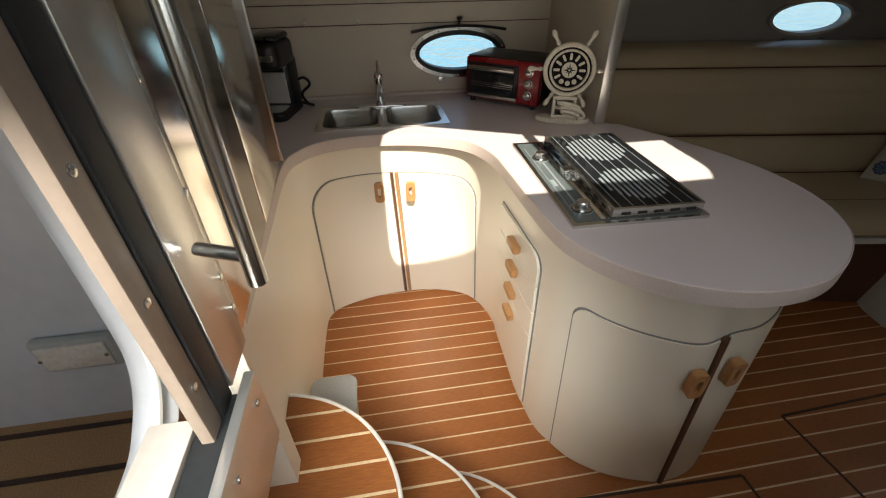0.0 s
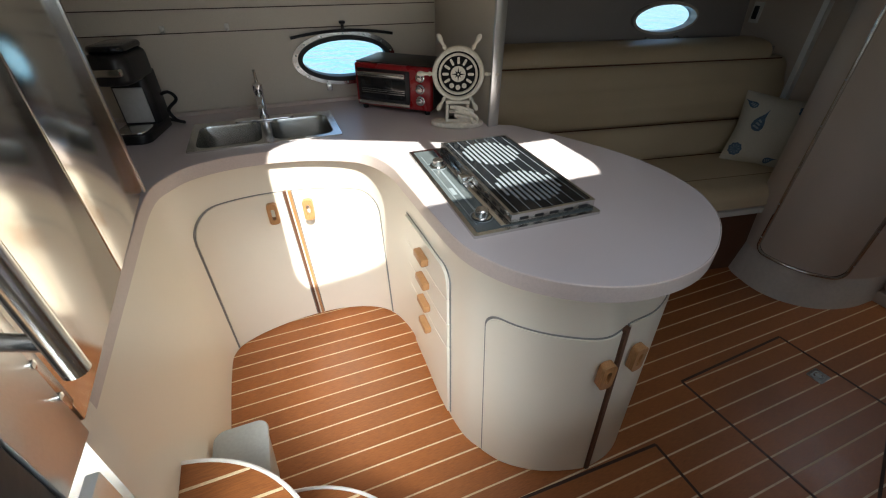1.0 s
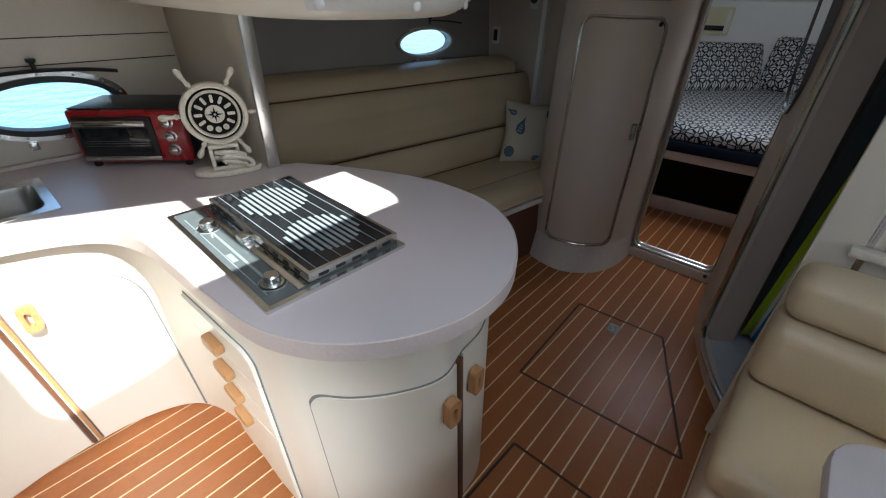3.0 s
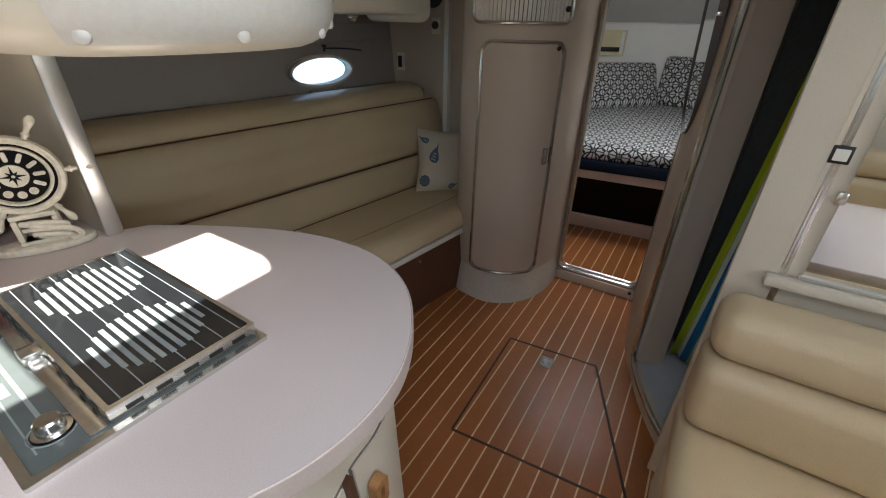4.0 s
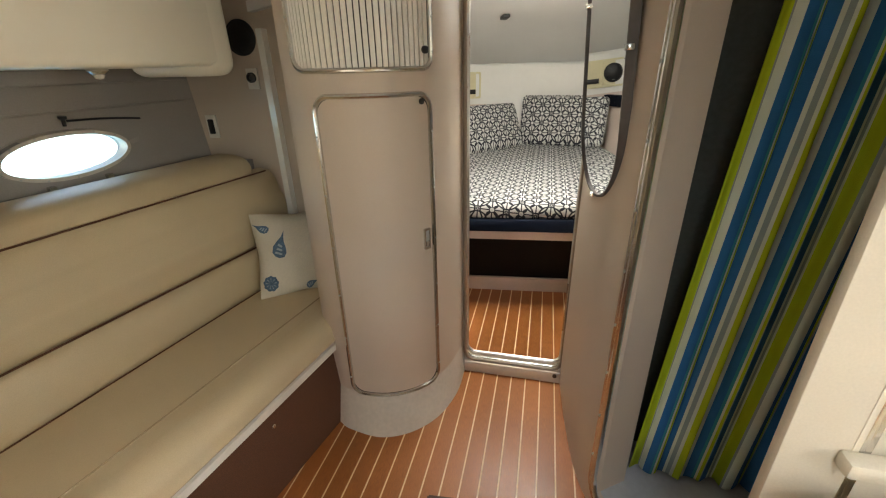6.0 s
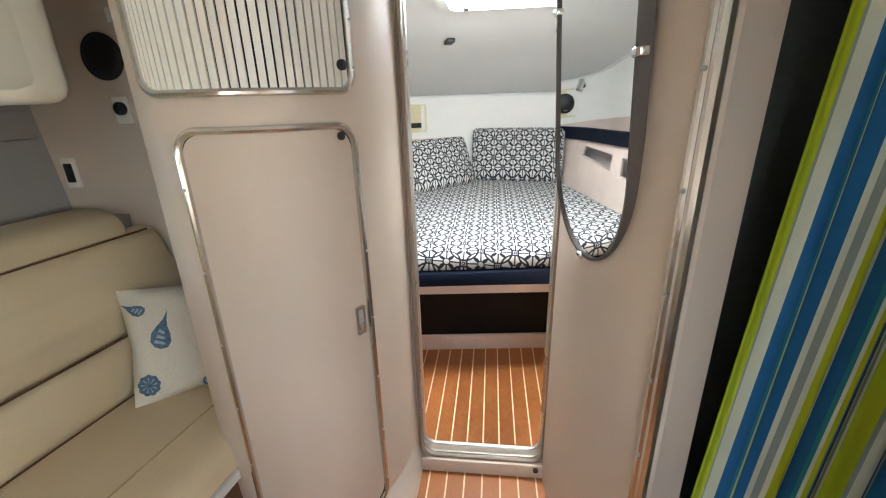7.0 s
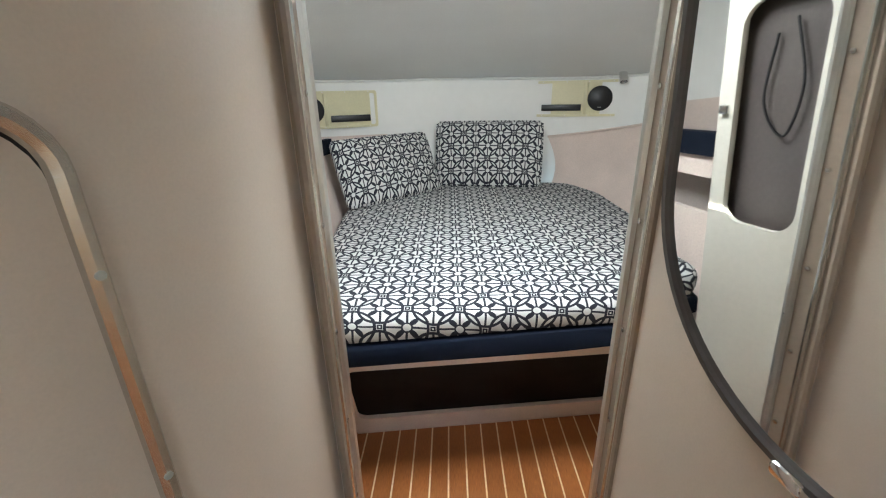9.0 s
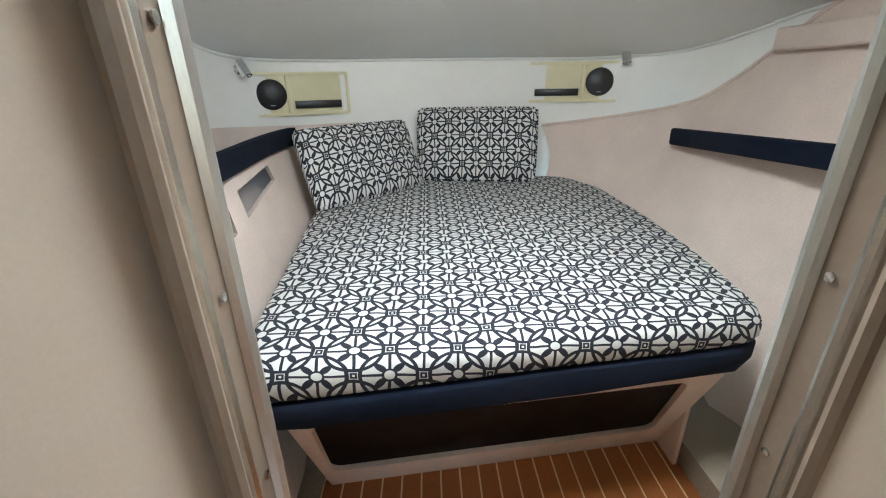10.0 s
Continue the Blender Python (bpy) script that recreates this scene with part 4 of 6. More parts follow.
structure("bulkhead_closet_back", box(-1.0, -0.63, 2.925, 2.955, 0, 1.949), WALL_VINYL)
structure("bulkhead_starboard", box(0.02, 1.6, 2.925, 2.955, 0, 1.949), WALL_VINYL)
door = thing("door_frame", (-0.31, 2.92, 0.07), "worn aluminium door trim with rounded lower corners", "door frame", kind="structure")
r = 0.05
XL, XR, ZS = -0.550, -0.070, 0.066
loop = [(XL, 1.86)] + [(XL, z) for z in span(1.7, ZS + r, 6)] + [(XL + r * (1 - math.cos(radians(a))), ZS + r * (1 - math.sin(radians(a)))) for a in span(0, 90, 6)][1:]
loop += [(x, ZS) for x in span(XL + r + 0.02, XR - r - 0.02, 4)] + [(XR - r * (1 - math.sin(radians(a))), ZS + r * (1 - math.cos(radians(a)))) for a in span(0, 90, 6)] + [(XR, z) for z in span(0.2, 1.86, 6)]
for name, y, rad, mat in (("trim", 2.898, 0.0085, TAUPE), ("trim", 2.918, 0.006, STEEL), ("trim", 2.960, 0.0095, ALUMINIUM)):
    part(name, tube([(x, y, z) for x, z in loop], rad, 8), mat, door)
part("rebate", slab([[Vector((x, 2.90, z)), Vector((x, 2.955, z))] for x, z in loop], [[Vector((x + (0.006 if x > -0.3 else -0.006), 2.90, z - 0.003)), Vector((x + (0.006 if x > -0.3 else -0.006), 2.955, z - 0.003))] for x, z in loop]), TAUPE, door)
for z in span(0.25, 1.75, 8):
    for x, s in ((XL + 0.001, 1), (XR - 0.001, -1)):
        part("screw", lathe([(0.0045, 0), (0.0045, 0.002), (0, 0.003)], 8, frame_at((x, 2.940, z), (s, 0, 0))), STEEL, door)
kn = thing("door_stop", (-0.075, 2.88, 0.07), "small dark round door stop at the sill", "door stop")
part("stud", lathe([(0.010, 0), (0.010, 0.008), (0.006, 0.012), (0, 0.013)], 12, frame_at((-0.098, 2.878, 0.045), (0, -1, 0))), SEAM_DARK, kn)

# ---- head compartment wall with mirror ----
HW = [(-0.072, 2.903), (-0.052, 2.62), (-0.022, 2.39), (0.028, 2.24), (0.085, 2.09), (0.155, 1.95), (0.235, 1.83), (0.30, 1.775)]
HF = Face(HW, HW, 0, 1.95, side=1)
structure("wall_head", HF.panel(0, 2.86, 0.0, 1.949, 0.0, 0.025, n=30, rows=6), WALL_VINYL, "curved beige vinyl wall of the head compartment")
structure("wall_head_sill", HF.panel(2.86, 6.7, 0.0, 0.075, 0.0, 0.03, n=24, rows=2), WALL_VINYL, "low curved sill of the shower opening")
structure("wall_head_top", HF.panel(2.86, 6.7, 1.88, 1.949, 0.0, 0.025, n=24, rows=2), WALL_VINYL)
structure("wall_head_aft", HF.panel(6.7, 7, 0.0, 1.949, 0.0, 0.025, n=12, rows=4), WALL_PALE, "pale wall beside the shower opening")
opening = thing("shower_trim", (0.08, 2.1, 0.08), "bright metal trim round the shower opening", "door frame", kind="structure")
HF.panel(2.89, 6.70, 0.085, 1.87, 0.006, 0.01, (0.07, 0.07, 0.05, 0.05), n=30, rows=20)
part("trim", tube(HF.edge, 0.011, 8, closed=True), TRIM_BRIGHT, opening)
HF.panel(2.76, 6.78, 0.070, 1.885, 0.003, 0.01, (0.08, 0.08, 0.06, 0.06), n=30, rows=20)
part("trim", tube(HF.edge, 0.010, 8, closed=True), TRIM_BRIGHT, opening)
# black tube added as the dark of the gap between both trims
part("gap_shade_strip", tube([HF.at(2.825, z, 0.004) for z in span(0.10, 1.86, 12)], 0.007, 6), GASKET, opening, "dark strip standing in for the shaded gap between the trims")
for z in span(0.25, 1.8, 9):
    p = HF.at(2.78, z, 0.013)
    part("screw", lathe([(0.0045, 0), (0.0045, 0.002), (0, 0.003)], 8, frame_at(p, HF.at(2.78, z, 0.1) - p)), GREY_PLASTIC, opening)

# inside the head
structure("shower_floor", prism([(p.x + 0.012, p.y) for p in [HF.at(u, 0, -0.03) for u in span(2.0, 6.2, 16)]] + [(1.5, 1.80), (1.5, 2.92), (0.05, 2.92)], 0.0, 0.045), PAN_GREY, "blue-grey moulded shower pan")
structure("wall_shower_inner", box(0.10, 0.115, 2.42, 2.93, 0.045, 1.949), WALL_PALE)
structure("wall_shower_fore", slab([[Vector((0.034, 2.275, z)), Vector((0.145, 2.352, z)), Vector((0.172, 2.56, z))] for z in (0.045, 1.94)],
                                   [[Vector((0.028, 2.285, z)), Vector((0.138, 2.362, z)), Vector((0.162, 2.56, z))] for z in (0.045, 1.94)]), WALL_VINYL, "beige inner jamb of the shower")
# sheet whose colour is the darkness beyond the curtain
structure("shower_shade_sheet", box(0.14, 1.5, 2.55, 2.57, 0.045, 1.94), TEAL_DARK, "dark sheet standing in for the unlit inside of the head")
def cloth(f, z):
    """The hanging cloth: it spreads from its gathered foot to the rail."""
    h = (z - 0.09) / 1.84
    x = 0.160 + 0.13 * h + 0.62 * f + 0.006 * math.sin(f * 60 + h)
    y = 2.375 + 0.03 * h + (0.012 + 0.010 * f) * math.sin(f * 46 + 0.8 * h) + 0.006 * math.sin(f * 19)
    return Vector((x, y, z))


bm = bmesh.new()
uvl = bm.loops.layers.uv.new("uv")
cols = []
for i in range(121):
    f = i / 120
    zs = span(0.09 + 0.008 * math.sin(i * 0.3), 1.93, 10)
    cols.append(([bm.verts.new(cloth(f, z)) for z in zs], f * 0.70 / 0.155 + 0.02))
for (a, ua), (c, uc) in zip(cols, cols[1:]):
    for k in range(10):
        fc = bm.faces.new((a[k], c[k], c[k + 1], a[k + 1]))
        for lp, u in zip(fc.loops, (ua, uc, uc, ua)):
            lp[uvl].uv = (u, 0)
cur = part("shower_curtain", bm, STRIPES, None, keep=True)
for p in cur.data.polygons:
    p.use_smooth = True
tagged(cur, "blue, green and white striped shower curtain hanging in the opening", "curtain")
md = cur.modifiers.new("thick", 'SOLIDIFY')
md.thickness = 0.003
rod = thing("curtain_rail", (0.25, 2.1, 1.93), "thin steel rail of the shower curtain", "rail")
part("rail", tube([(0.24, 2.40, 1.935), (1.0, 2.36, 1.935)], 0.008), STEEL, rod)

# oval mirror on the head wall
mirror = thing("wall_mirror", (-0.05, 2.6, 1.0), "tall mirror with rounded ends in a thin dark frame", "mirror")
ma, mb = Vector((-0.082, 2.825, 0)), Vector((-0.016, 2.385, 0))
mm = frame_at(Vector(((ma.x + mb.x) / 2, (ma.y + mb.y) / 2, 1.605)), Vector(((mb - ma).y, -(mb - ma).x, 0)).normalized() * (1 if (mb - ma).y < 0 else -1)) @ Matrix.Translation((0, -0.55, 0)) @ Matrix.Rotation(radians(3.2), 4, 'X') @ Matrix.Translation((0, 0.55, 0))
wm = (mb - ma).length
shape = [(x, y) for x, y in rounded(wm, 1.10, wm / 2 - 0.004, 16)]
shape_in = [(x, y) for x, y in rounded(wm - 0.013, 1.087, wm / 2 - 0.0105, 16)]
bm = bmesh.new()
bm.faces.new([bm.verts.new((x, y, 0.008)) for x, y in shape_in])
part("glass", move(bm, mm), MIRROR, mirror, "clear mirror glass")
part("frame", move(ring_plate(shape, shape_in, -0.012, 0.014), mm), TAUPE_DARK, mirror, "thin dark edge")
part("backing", move(prism(shape_in, -0.004, 0.004), mm), BLACK, mirror)
for x, y in ((wm / 2 + 0.002, -0.115), (-0.01, -0.552), (-wm / 2 - 0.002, 0.02)):
    part("clip", move(box(x - 0.016, x + 0.016, y - 0.008, y + 0.008, 0.0, 0.018, 0.004), mm), CHROME, mirror)

# ---- starboard bulkhead with mirror, dinette ----
structure("bulkhead_dinette", box(0.172, 1.56, 1.775, 1.80, 0, 1.949, 0.004), WALL_PALE, "pale vinyl bulkhead behind the dinette")
structure("trim_bulkhead", box(0.2635, 0.2665, 1.7738, 1.776, 0.90, 1.949), WALL_PALE)
structure("trim_bulkhead_ledge", box(0.245, 1.55, 1.74, 1.775, 0.872, 0.903, 0.008), WALL_PALE, "rounded ledge under the mirror")
sw = thing("wall_switch", (0.285, 1.77, 1.21), "square white switch with a black rim on the bulkhead", "switch")
part("rim", box(0.263, 0.301, 1.770, 1.7745, 1.192, 1.232, 0.002), BLACK, sw)
part("button", box(0.269, 0.295, 1.768, 1.7702, 1.199, 1.225, 0.001), WHITE_PLASTIC, sw)
mir = thing("wall_mirror", (0.9, 1.77, 1.3), "large frameless mirror above the dinette seat", "mirror")
part("glass", box(0.318, 1.50, 1.764, 1.772, 0.912, 1.94), MIRROR, mir)
part("clip", box(0.306, 0.326, 1.758, 1.773, 1.105, 1.135, 0.004), STEEL, mir)
part("bottom_channel", box(0.31, 1.50, 1.756, 1.774, 0.904, 0.916, 0.002), ALUMINIUM, mir)


def seat(name, y_front, y_back, x0, x1, label):
    """A dinette bench: base, seat cushion, back cushion and a top roll."""
    s = thing(name, ((x0 + x1) / 2, (y_front + y_back) / 2, 0), label, "bench", "dinette benches")
    d = 1 if y_back > y_front else -1
    lo = lambda a, c: (min(a, c), max(a, c))
    part("base", box(x0 + 0.02, x1, *lo(y_front + d * 0.03, y_back), 0, 0.36, 0.04, 4), GELCOAT, s, "white moulded base")
    part("seat_cushion", box(x0, x1, *lo(y_front, y_back - d * 0.02), 0.362, 0.49, 0.045, 4), VINYL, s)
    part("back_cushion", box(x0, x1, *lo(y_back - d * 0.20, y_back - d * 0.004), 0.492, 0.715, 0.045, 4), VINYL, s)
    part("top_roll", box(x0, x1, *lo(y_back - d * 0.17, y_back - d * 0.003), 0.715, 0.86, 0.05, 5), VINYL, s)
    return s


seat("dinette_bench", 1.20, 1.738, 0.168, 1.52, "cream vinyl dinette bench with a rolled top against the bulkhead")
seat("dinette_bench", 0.22, -0.33, 0.50, 1.52, "cream vinyl dinette bench facing the table")
table = thing("dinette_table", (0.9, 0.8, 0), "pale laminate dinette table with rounded corners", "table")
part("tabletop", prism([(x + 0.88, y + 0.83) for x, y in rounded(1.16, 0.80, 0.10)], 0.70, 0.735, 0.006), LAMINATE, table)
part("leg", lathe([(0.14, 0), (0.14, 0.015), (0.045, 0.03), (0.04, 0.69), (0.10, 0.70)], 24, Matrix.Translation((0.95, 0.83, 0))), ALUMINIUM, table)

# ---- companionway: frame, fridge, handrail, steps, cockpit ----
frame_t = thing("door_jamb", (-0.25, -0.15, 0.94), "aluminium companionway frame with black rubber seal", "door frame", kind="structure")
part("jamb_inner", box(-0.335, -0.243, -0.168, -0.148, 0.945, 1.949, 0.003), ALUMINIUM, frame_t)
part("seal", box(-0.242, -0.199, -0.172, -0.150, 0.93, 1.949, 0.006), GASKET, frame_t, "black rubber seal")
part("jamb_outer", box(-0.198, -0.162, -0.172, -0.154, 0.90, 1.949, 0.003), TAUPE, frame_t, "taupe painted outer jamb with screws")
part("sill_face", box(-0.268, 0.50, -0.138, -0.122, 0.78, 0.947, 0.002), ALUMINIUM, frame_t, "grey metal sill plate with screws")
part("sill_seal", box(-0.24, 0.50, -0.186, -0.139, 0.90, 0.935, 0.006), GASKET, frame_t, "black rubber seal of the sill")
part("sill", box(-0.20, 0.50, -0.25, -0.187, 0.88, 0.940, 0.003), FRAME_PAINT, frame_t)
for z in (1.03, 1.17, 1.32, 1.46):
    part("screw", lathe([(0.006, 0), (0.006, 0.002), (0, 0.004)], 10, frame_at((-0.180, -0.154, z), (0, 1, 0))), STEEL, frame_t)
for x in (-0.235, -0.12, 0.05):
    part("screw", lathe([(0.006, 0), (0.006, 0.002), (0, 0.004)], 10, frame_at((x, -0.121, 0.91), (0, 1, 0))), STEEL, frame_t)
path = crom([(-0.345, -0.29, 1.949), (-0.338, -0.29, 1.5), (-0.328, -0.29, 1.08), (-0.312, -0.29, 0.94), (-0.25, -0.29, 0.862), (-0.165, -0.29, 0.832), (0.1, -0.29, 0.82), (0.5, -0.29, 0.82)], 6)
part("moulding", tube(path, 0.034, 10, flat=0.5), COCKPIT, frame_t, "white rounded outer moulding")
part("moulding_bead", tube([p + Vector((0.026, 0.02, 0.018)) for p in path], 0.006, 8), WHITE_PLASTIC, frame_t)
structure("wall_jamb_filler", box(-0.40, -0.345, -0.285, -0.168, 0.0, 1.949), GELCOAT)
fridge = thing("refrigerator", (-0.8, -0.35, 0.93), "tall built-in refrigerator with mirror-bright steel panels", "refrigerator")
part("body", join(box(-1.125, -0.61, -0.54, -0.232, 0.932, 1.948), box(-0.61, -0.405, -0.285, -0.232, 0.932, 1.948)), GREY_PLASTIC, fridge)
structure("wall_cockpit_front", box(-0.60, -0.345, -0.300, -0.287, 0.0, 1.949), WHITE_HULL)
FM = Matrix.Translation((-1.12, -0.212, 0)) @ Matrix.Rotation(radians(4.0), 4, 'Z')
part("door", move(box(0.41, 0.765, -0.02, 0.0, 0.945, 1.945, 0.003), FM), FRIDGE_STEEL, fridge, "polished steel door")
part("door", move(box(0.01, 0.402, -0.02, 0.0, 0.945, 1.945, 0.003), FM), FRIDGE_STEEL, fridge, "polished steel door")
part("corner_strip", move(box(-0.006, 0.008, -0.022, 0.006, 0.935, 1.945, 0.003), FM), STEEL, fridge)
part("hinge_strip", move(box(0.768, 0.806, -0.022, 0.008, 0.99, 1.945, 0.004), FM), STEEL, fridge, "screwed steel strip")
for z in (1.02, 1.08, 1.22, 1.36, 1.5):
    part("screw", move(lathe([(0.006, 0), (0.006, 0.002), (0, 0.004)], 10), FM @ frame_at(Vector((0.787, 0.008, z)), (0, 1, 0))), STEEL, fridge)
rail = thing("grab_rail", (-0.256, -0.07, 1.13), "polished steel grab rail beside the companionway", "handrail")
part("bar", tube([(-0.256, -0.068, 1.125), (-0.256, -0.068, 1.135), (-0.256, -0.068, 1.90)], 0.0125, 16), STEEL, rail)
part("stand_off", tube([(-0.256, -0.068, 1.165), (-0.285, -0.138, 1.165)], 0.009, 12), STEEL, rail)
part("stand_off", tube([(-0.256, -0.068, 1.82), (-0.285, -0.138, 1.82)], 0.009, 12), STEEL, rail)

# round-nosed companion steps


def step(z, cx, cy, rr, z_low, label):
    s = thing("companion_step", (cx, cy, z), label, "step", "companion steps")
    arc = lambda q, n: [(cx + q * math.cos(radians(a)), cy + q * math.sin(radians(a))) for a in span(0, 190, n)]
    pts = arc(rr, 44)
    part("tread", prism(pts, z - 0.03, z, 0.0), TEAK, s)
    part("nosing", tube([(x, y, z - 0.004) for x, y in pts], 0.006, 8, flat=1.6), WHITE_PLASTIC, s, "white rubber nosing")
    part("riser", prism(arc(rr - 0.04, 30), z_low, z - 0.031), TEAK, s)
    n = int(2 * rr / 0.072)
    for k in range(1, n):
        x = cx - rr + 2 * rr * k / n
        h = math.sqrt(max(0, rr * rr - (x - cx) ** 2)) - 0.008
        if h > 0.03:
            part("seam", box(x - 0.0035, x + 0.0035, cy - 0.02, cy + h, z, z + 0.0012), HOLLY, s)
    return s


step(0.45, -0.25, -0.28, 0.35, 0.23, "upper teak companion step with a rounded white-edged nose")
step(0.22, -0.20, -0.05, 0.355, 0.09, "middle teak companion step with a rounded white-edged nose")
step(0.085, -0.15, 0.14, 0.35, 0.0, "low teak companion step with a rounded white-edged nose")
structure("wall_step_side", box(-0.40, 0.5, -0.36, -0.30, 0.0, 0.78), TEAK_LIGHT, "teak panel under the sill")

# cockpit seen through the door; the board overhead is unseen, added to block sun
structure("cockpit_sun_block", box(-0.7, 1.75, -2.4, -0.598, 1.955, 2.02), WHITE_HULL, "unseen board added to keep the sun off the cockpit")
structure("cockpit_side", box(-0.60, -0.50, -2.2, -0.302, 0.60, 1.94), COCKPIT, "white moulded cockpit side")
# two boards out of view, added to dim the cockpit side
structure("cockpit_sky_block_starboard", box(1.60, 1.72, -2.4, -0.42, 0.0, 1.45, 0.02, 3), WHITE_HULL, "unseen board added to cut sky light in the cockpit")
structure("cockpit_sky_block_aft", box(-0.60, 1.72, -2.52, -2.40, 0.0, 1.30, 0.02, 3), WHITE_HULL, "unseen board added to cut sky light in the cockpit")
structure("cockpit_floor", box(-0.60, 1.6, -2.4, -0.37, 0.54, 0.60), MAT, "woven teak-look cockpit mat")
for x in (-0.47, -0.36, -0.20, 0.0, 0.2):
    structure("cockpit_stripe", box(x - 0.006, x + 0.006, -2.3, -0.38, 0.60, 0.603), SEAM_DARK)
cl = thing("courtesy_light", (-0.5, -0.54, 0.82), "oblong courtesy light with a ribbed lens and grey rim", "lamp")
part("rim", box(-0.500, -0.478, -0.615, -0.465, 0.775, 0.860, 0.008), GREY_PLASTIC, cl)
part("lens", box(-0.480, -0.472, -0.603, -0.477, 0.787, 0.848, 0.003), LENS, cl)
for y in (-0.60, -0.48):
    part("screw", lathe([(0.004, 0), (0.004, 0.002), (0, 0.003)], 8, frame_at((-0.4715, y, 0.818), (1, 0, 0))), STEEL, cl)

# ---- bow cabin ----
W = [(-1.45, 2.96), (-1.45, 3.8), (-1.45, 4.4), (-1.38, 4.92), (-.95, 5.19), (-.35, 5.32), (.2, 5.33), (.62, 5.25), (1.0, 5.02), (1.18, 4.5), (1.2, 3.8), (1.2, 2.96)]
B = Face(W, W, 0, 1.6, side=1)
structure("bow_wall", B.panel(0, 11, 0.0, 1.62, 0.0, 0.03, n=88, rows=4), WHITE_HULL, "glossy white fibreglass bow wall")
cz = lambda y: 1.80 if y < 3.66 else (1.80 - (y - 3.66) * 0.14 if y < 4.55 else 1.675 - (y - 4.55) * 0.27)
xs = span(-1.5, 1.3, 14)
ys = [2.96, 3.16, 3.60, 3.66, 3.9, 4.2, 4.55, 4.62, 4.9, 5.2, 5.5]
xs = sorted(set([round(x, 3) for x in xs] + [-0.48, 0.04]))
drop = lambda x: 0.10 * ((x + 0.1) / 1.3) ** 2
fr = [[Vector((x, y, cz(y) - drop(x))) for y in ys] for x in xs]
bk = [[Vector((x, y, cz(y) - drop(x) + 0.04)) for y in ys] for x in xs]
structure("ceiling_bow", slab(fr, bk, lambda i, j: -0.48 <= (xs[i] + xs[i + 1]) / 2 <= 0.04 and 3.16 <= (ys[j] + ys[j + 1]) / 2 <= 3.60), HEADLINER, "pale bow cabin ceiling with a deck hatch")
bh = thing("ceiling_hatch", (-0.22, 3.38, 1.8), "white deck hatch with a milky pane over the berth", "hatch", kind="structure")
part("pane", box(-0.48, 0.04, 3.16, 3.60, 1.850, 1.858), FROST, bh)
part("frame", move(ring_plate(rounded(0.58, 0.50, 0.05), rounded(0.49, 0.41, 0.05), 1.775, 1.80), Matrix.Translation((-0.22, 3.38, 0))), WHITE_PLASTIC, bh)
for x in (-0.40, -0.02):
    part("dog_latch", box(x - 0.012, x + 0.012, 3.56, 3.60, 1.775, 1.80, 0.004), BLACK, bh)
for x, y in ((-0.52, 4.08), (0.06, 3.98)):
    st = thing("blind_strap", (x, y, 1.72), "short black strap clip on the ceiling", "strap")
    z = cz(y) - drop(x)
    part("clip", move(box(-0.022, 0.022, -0.035, 0.035, -0.022, 0.0, 0.006), pose(x, y, z, -8, 0, 25)), BLACK, st)
part_trim = structure("trim_bow_ceiling", tube([B.at(u, cz(B.at(u, 1, 0).y) - drop(B.at(u, 1).x) - 0.006, 0.012) for u in span(1.0, 10, 60)], 0.008, 6), HEADLINER)

# fabric-lined hull sides with shelves
S_LOW = [(.86, 2.96, .0), (.76, 3.7, .0), (.68, 4.15, .25), (.65, 4.5, .45), (.62, 4.75, .55), (.58, 5.02, .64), (.34, 5.26, .70)]
S_TOP = [(1.17, 2.96, 1.68), (1.165, 4.2, 1.63), (1.13, 4.56, 1.455), (1.094, 4.75, 1.325), (1.0, 4.96, 1.205), (.65, 5.225, 1.115), (.32, 5.29, 1.075)]
rows_f, rows_b = [], []
for u in span(0, 6, 60):
    a, c = at_u(S_LOW, u), at_u(S_TOP, u)
    pts = [a.lerp(c, f) + Vector((0.05 * math.sin(math.pi * f), 0, 0)) for f in span(0, 1, 10)]
    rows_f.append(pts)
    rows_b.append([p + Vector((0.02, 0.01, 0)) for p in pts])
structure("lining_starboard", slab(rows_f, rows_b), SUEDE, "pinkish suede hull lining")
structure("trim_lining", tube([at_u(S_TOP, u) + Vector((-0.004, -0.004, 0.002)) for u in span(0, 6, 60)], 0.008, 6), SUEDE, "piped edge of the hull lining")
structure("lining_valance", box(1.07, 1.19, 2.97, 4.535, 1.43, 1.52, 0.012, 3), SUEDE, "padded suede valance under the deck edge")
ss = thing("side_shelf", (1.0, 4.2, 1.1), "shelf with a navy padded edge along the hull", "shelf", "berth shelves")
part("edge_pad", move(box(-0.018, 0.018, -0.80, 0.80, -0.042, 0.042, 0.014, 3), pose(0.90, 4.03, 1.088, -2.5, 0, 1)), NAVY, ss, "navy padded shelf edge")
part("board", move(box(0.0, 0.20, -0.80, 0.80, -0.03, -0.015), pose(0.90, 4.03, 1.088, -2.5, 0, 1)), SUEDE, ss)

P_LOW = [(-.86, 2.96, .0), (-.87, 3.7, .0), (-.945, 4.6, .45), (-.96, 4.85, .6), (-.86, 5.02, .66), (-.55, 5.24, .7)]
P_TOP = [(-1.06, 2.96, 1.06), (-1.07, 3.8, 1.06), (-1.11, 4.5, 1.06), (-1.09, 4.85, 1.06), (-.98, 5.02, 1.07), (-.60, 5.27, 1.10)]
us = sorted(set([round(x, 4) for x in span(0, 5, 50)] + [0.72, 1.28, 1.43, 2.0]))
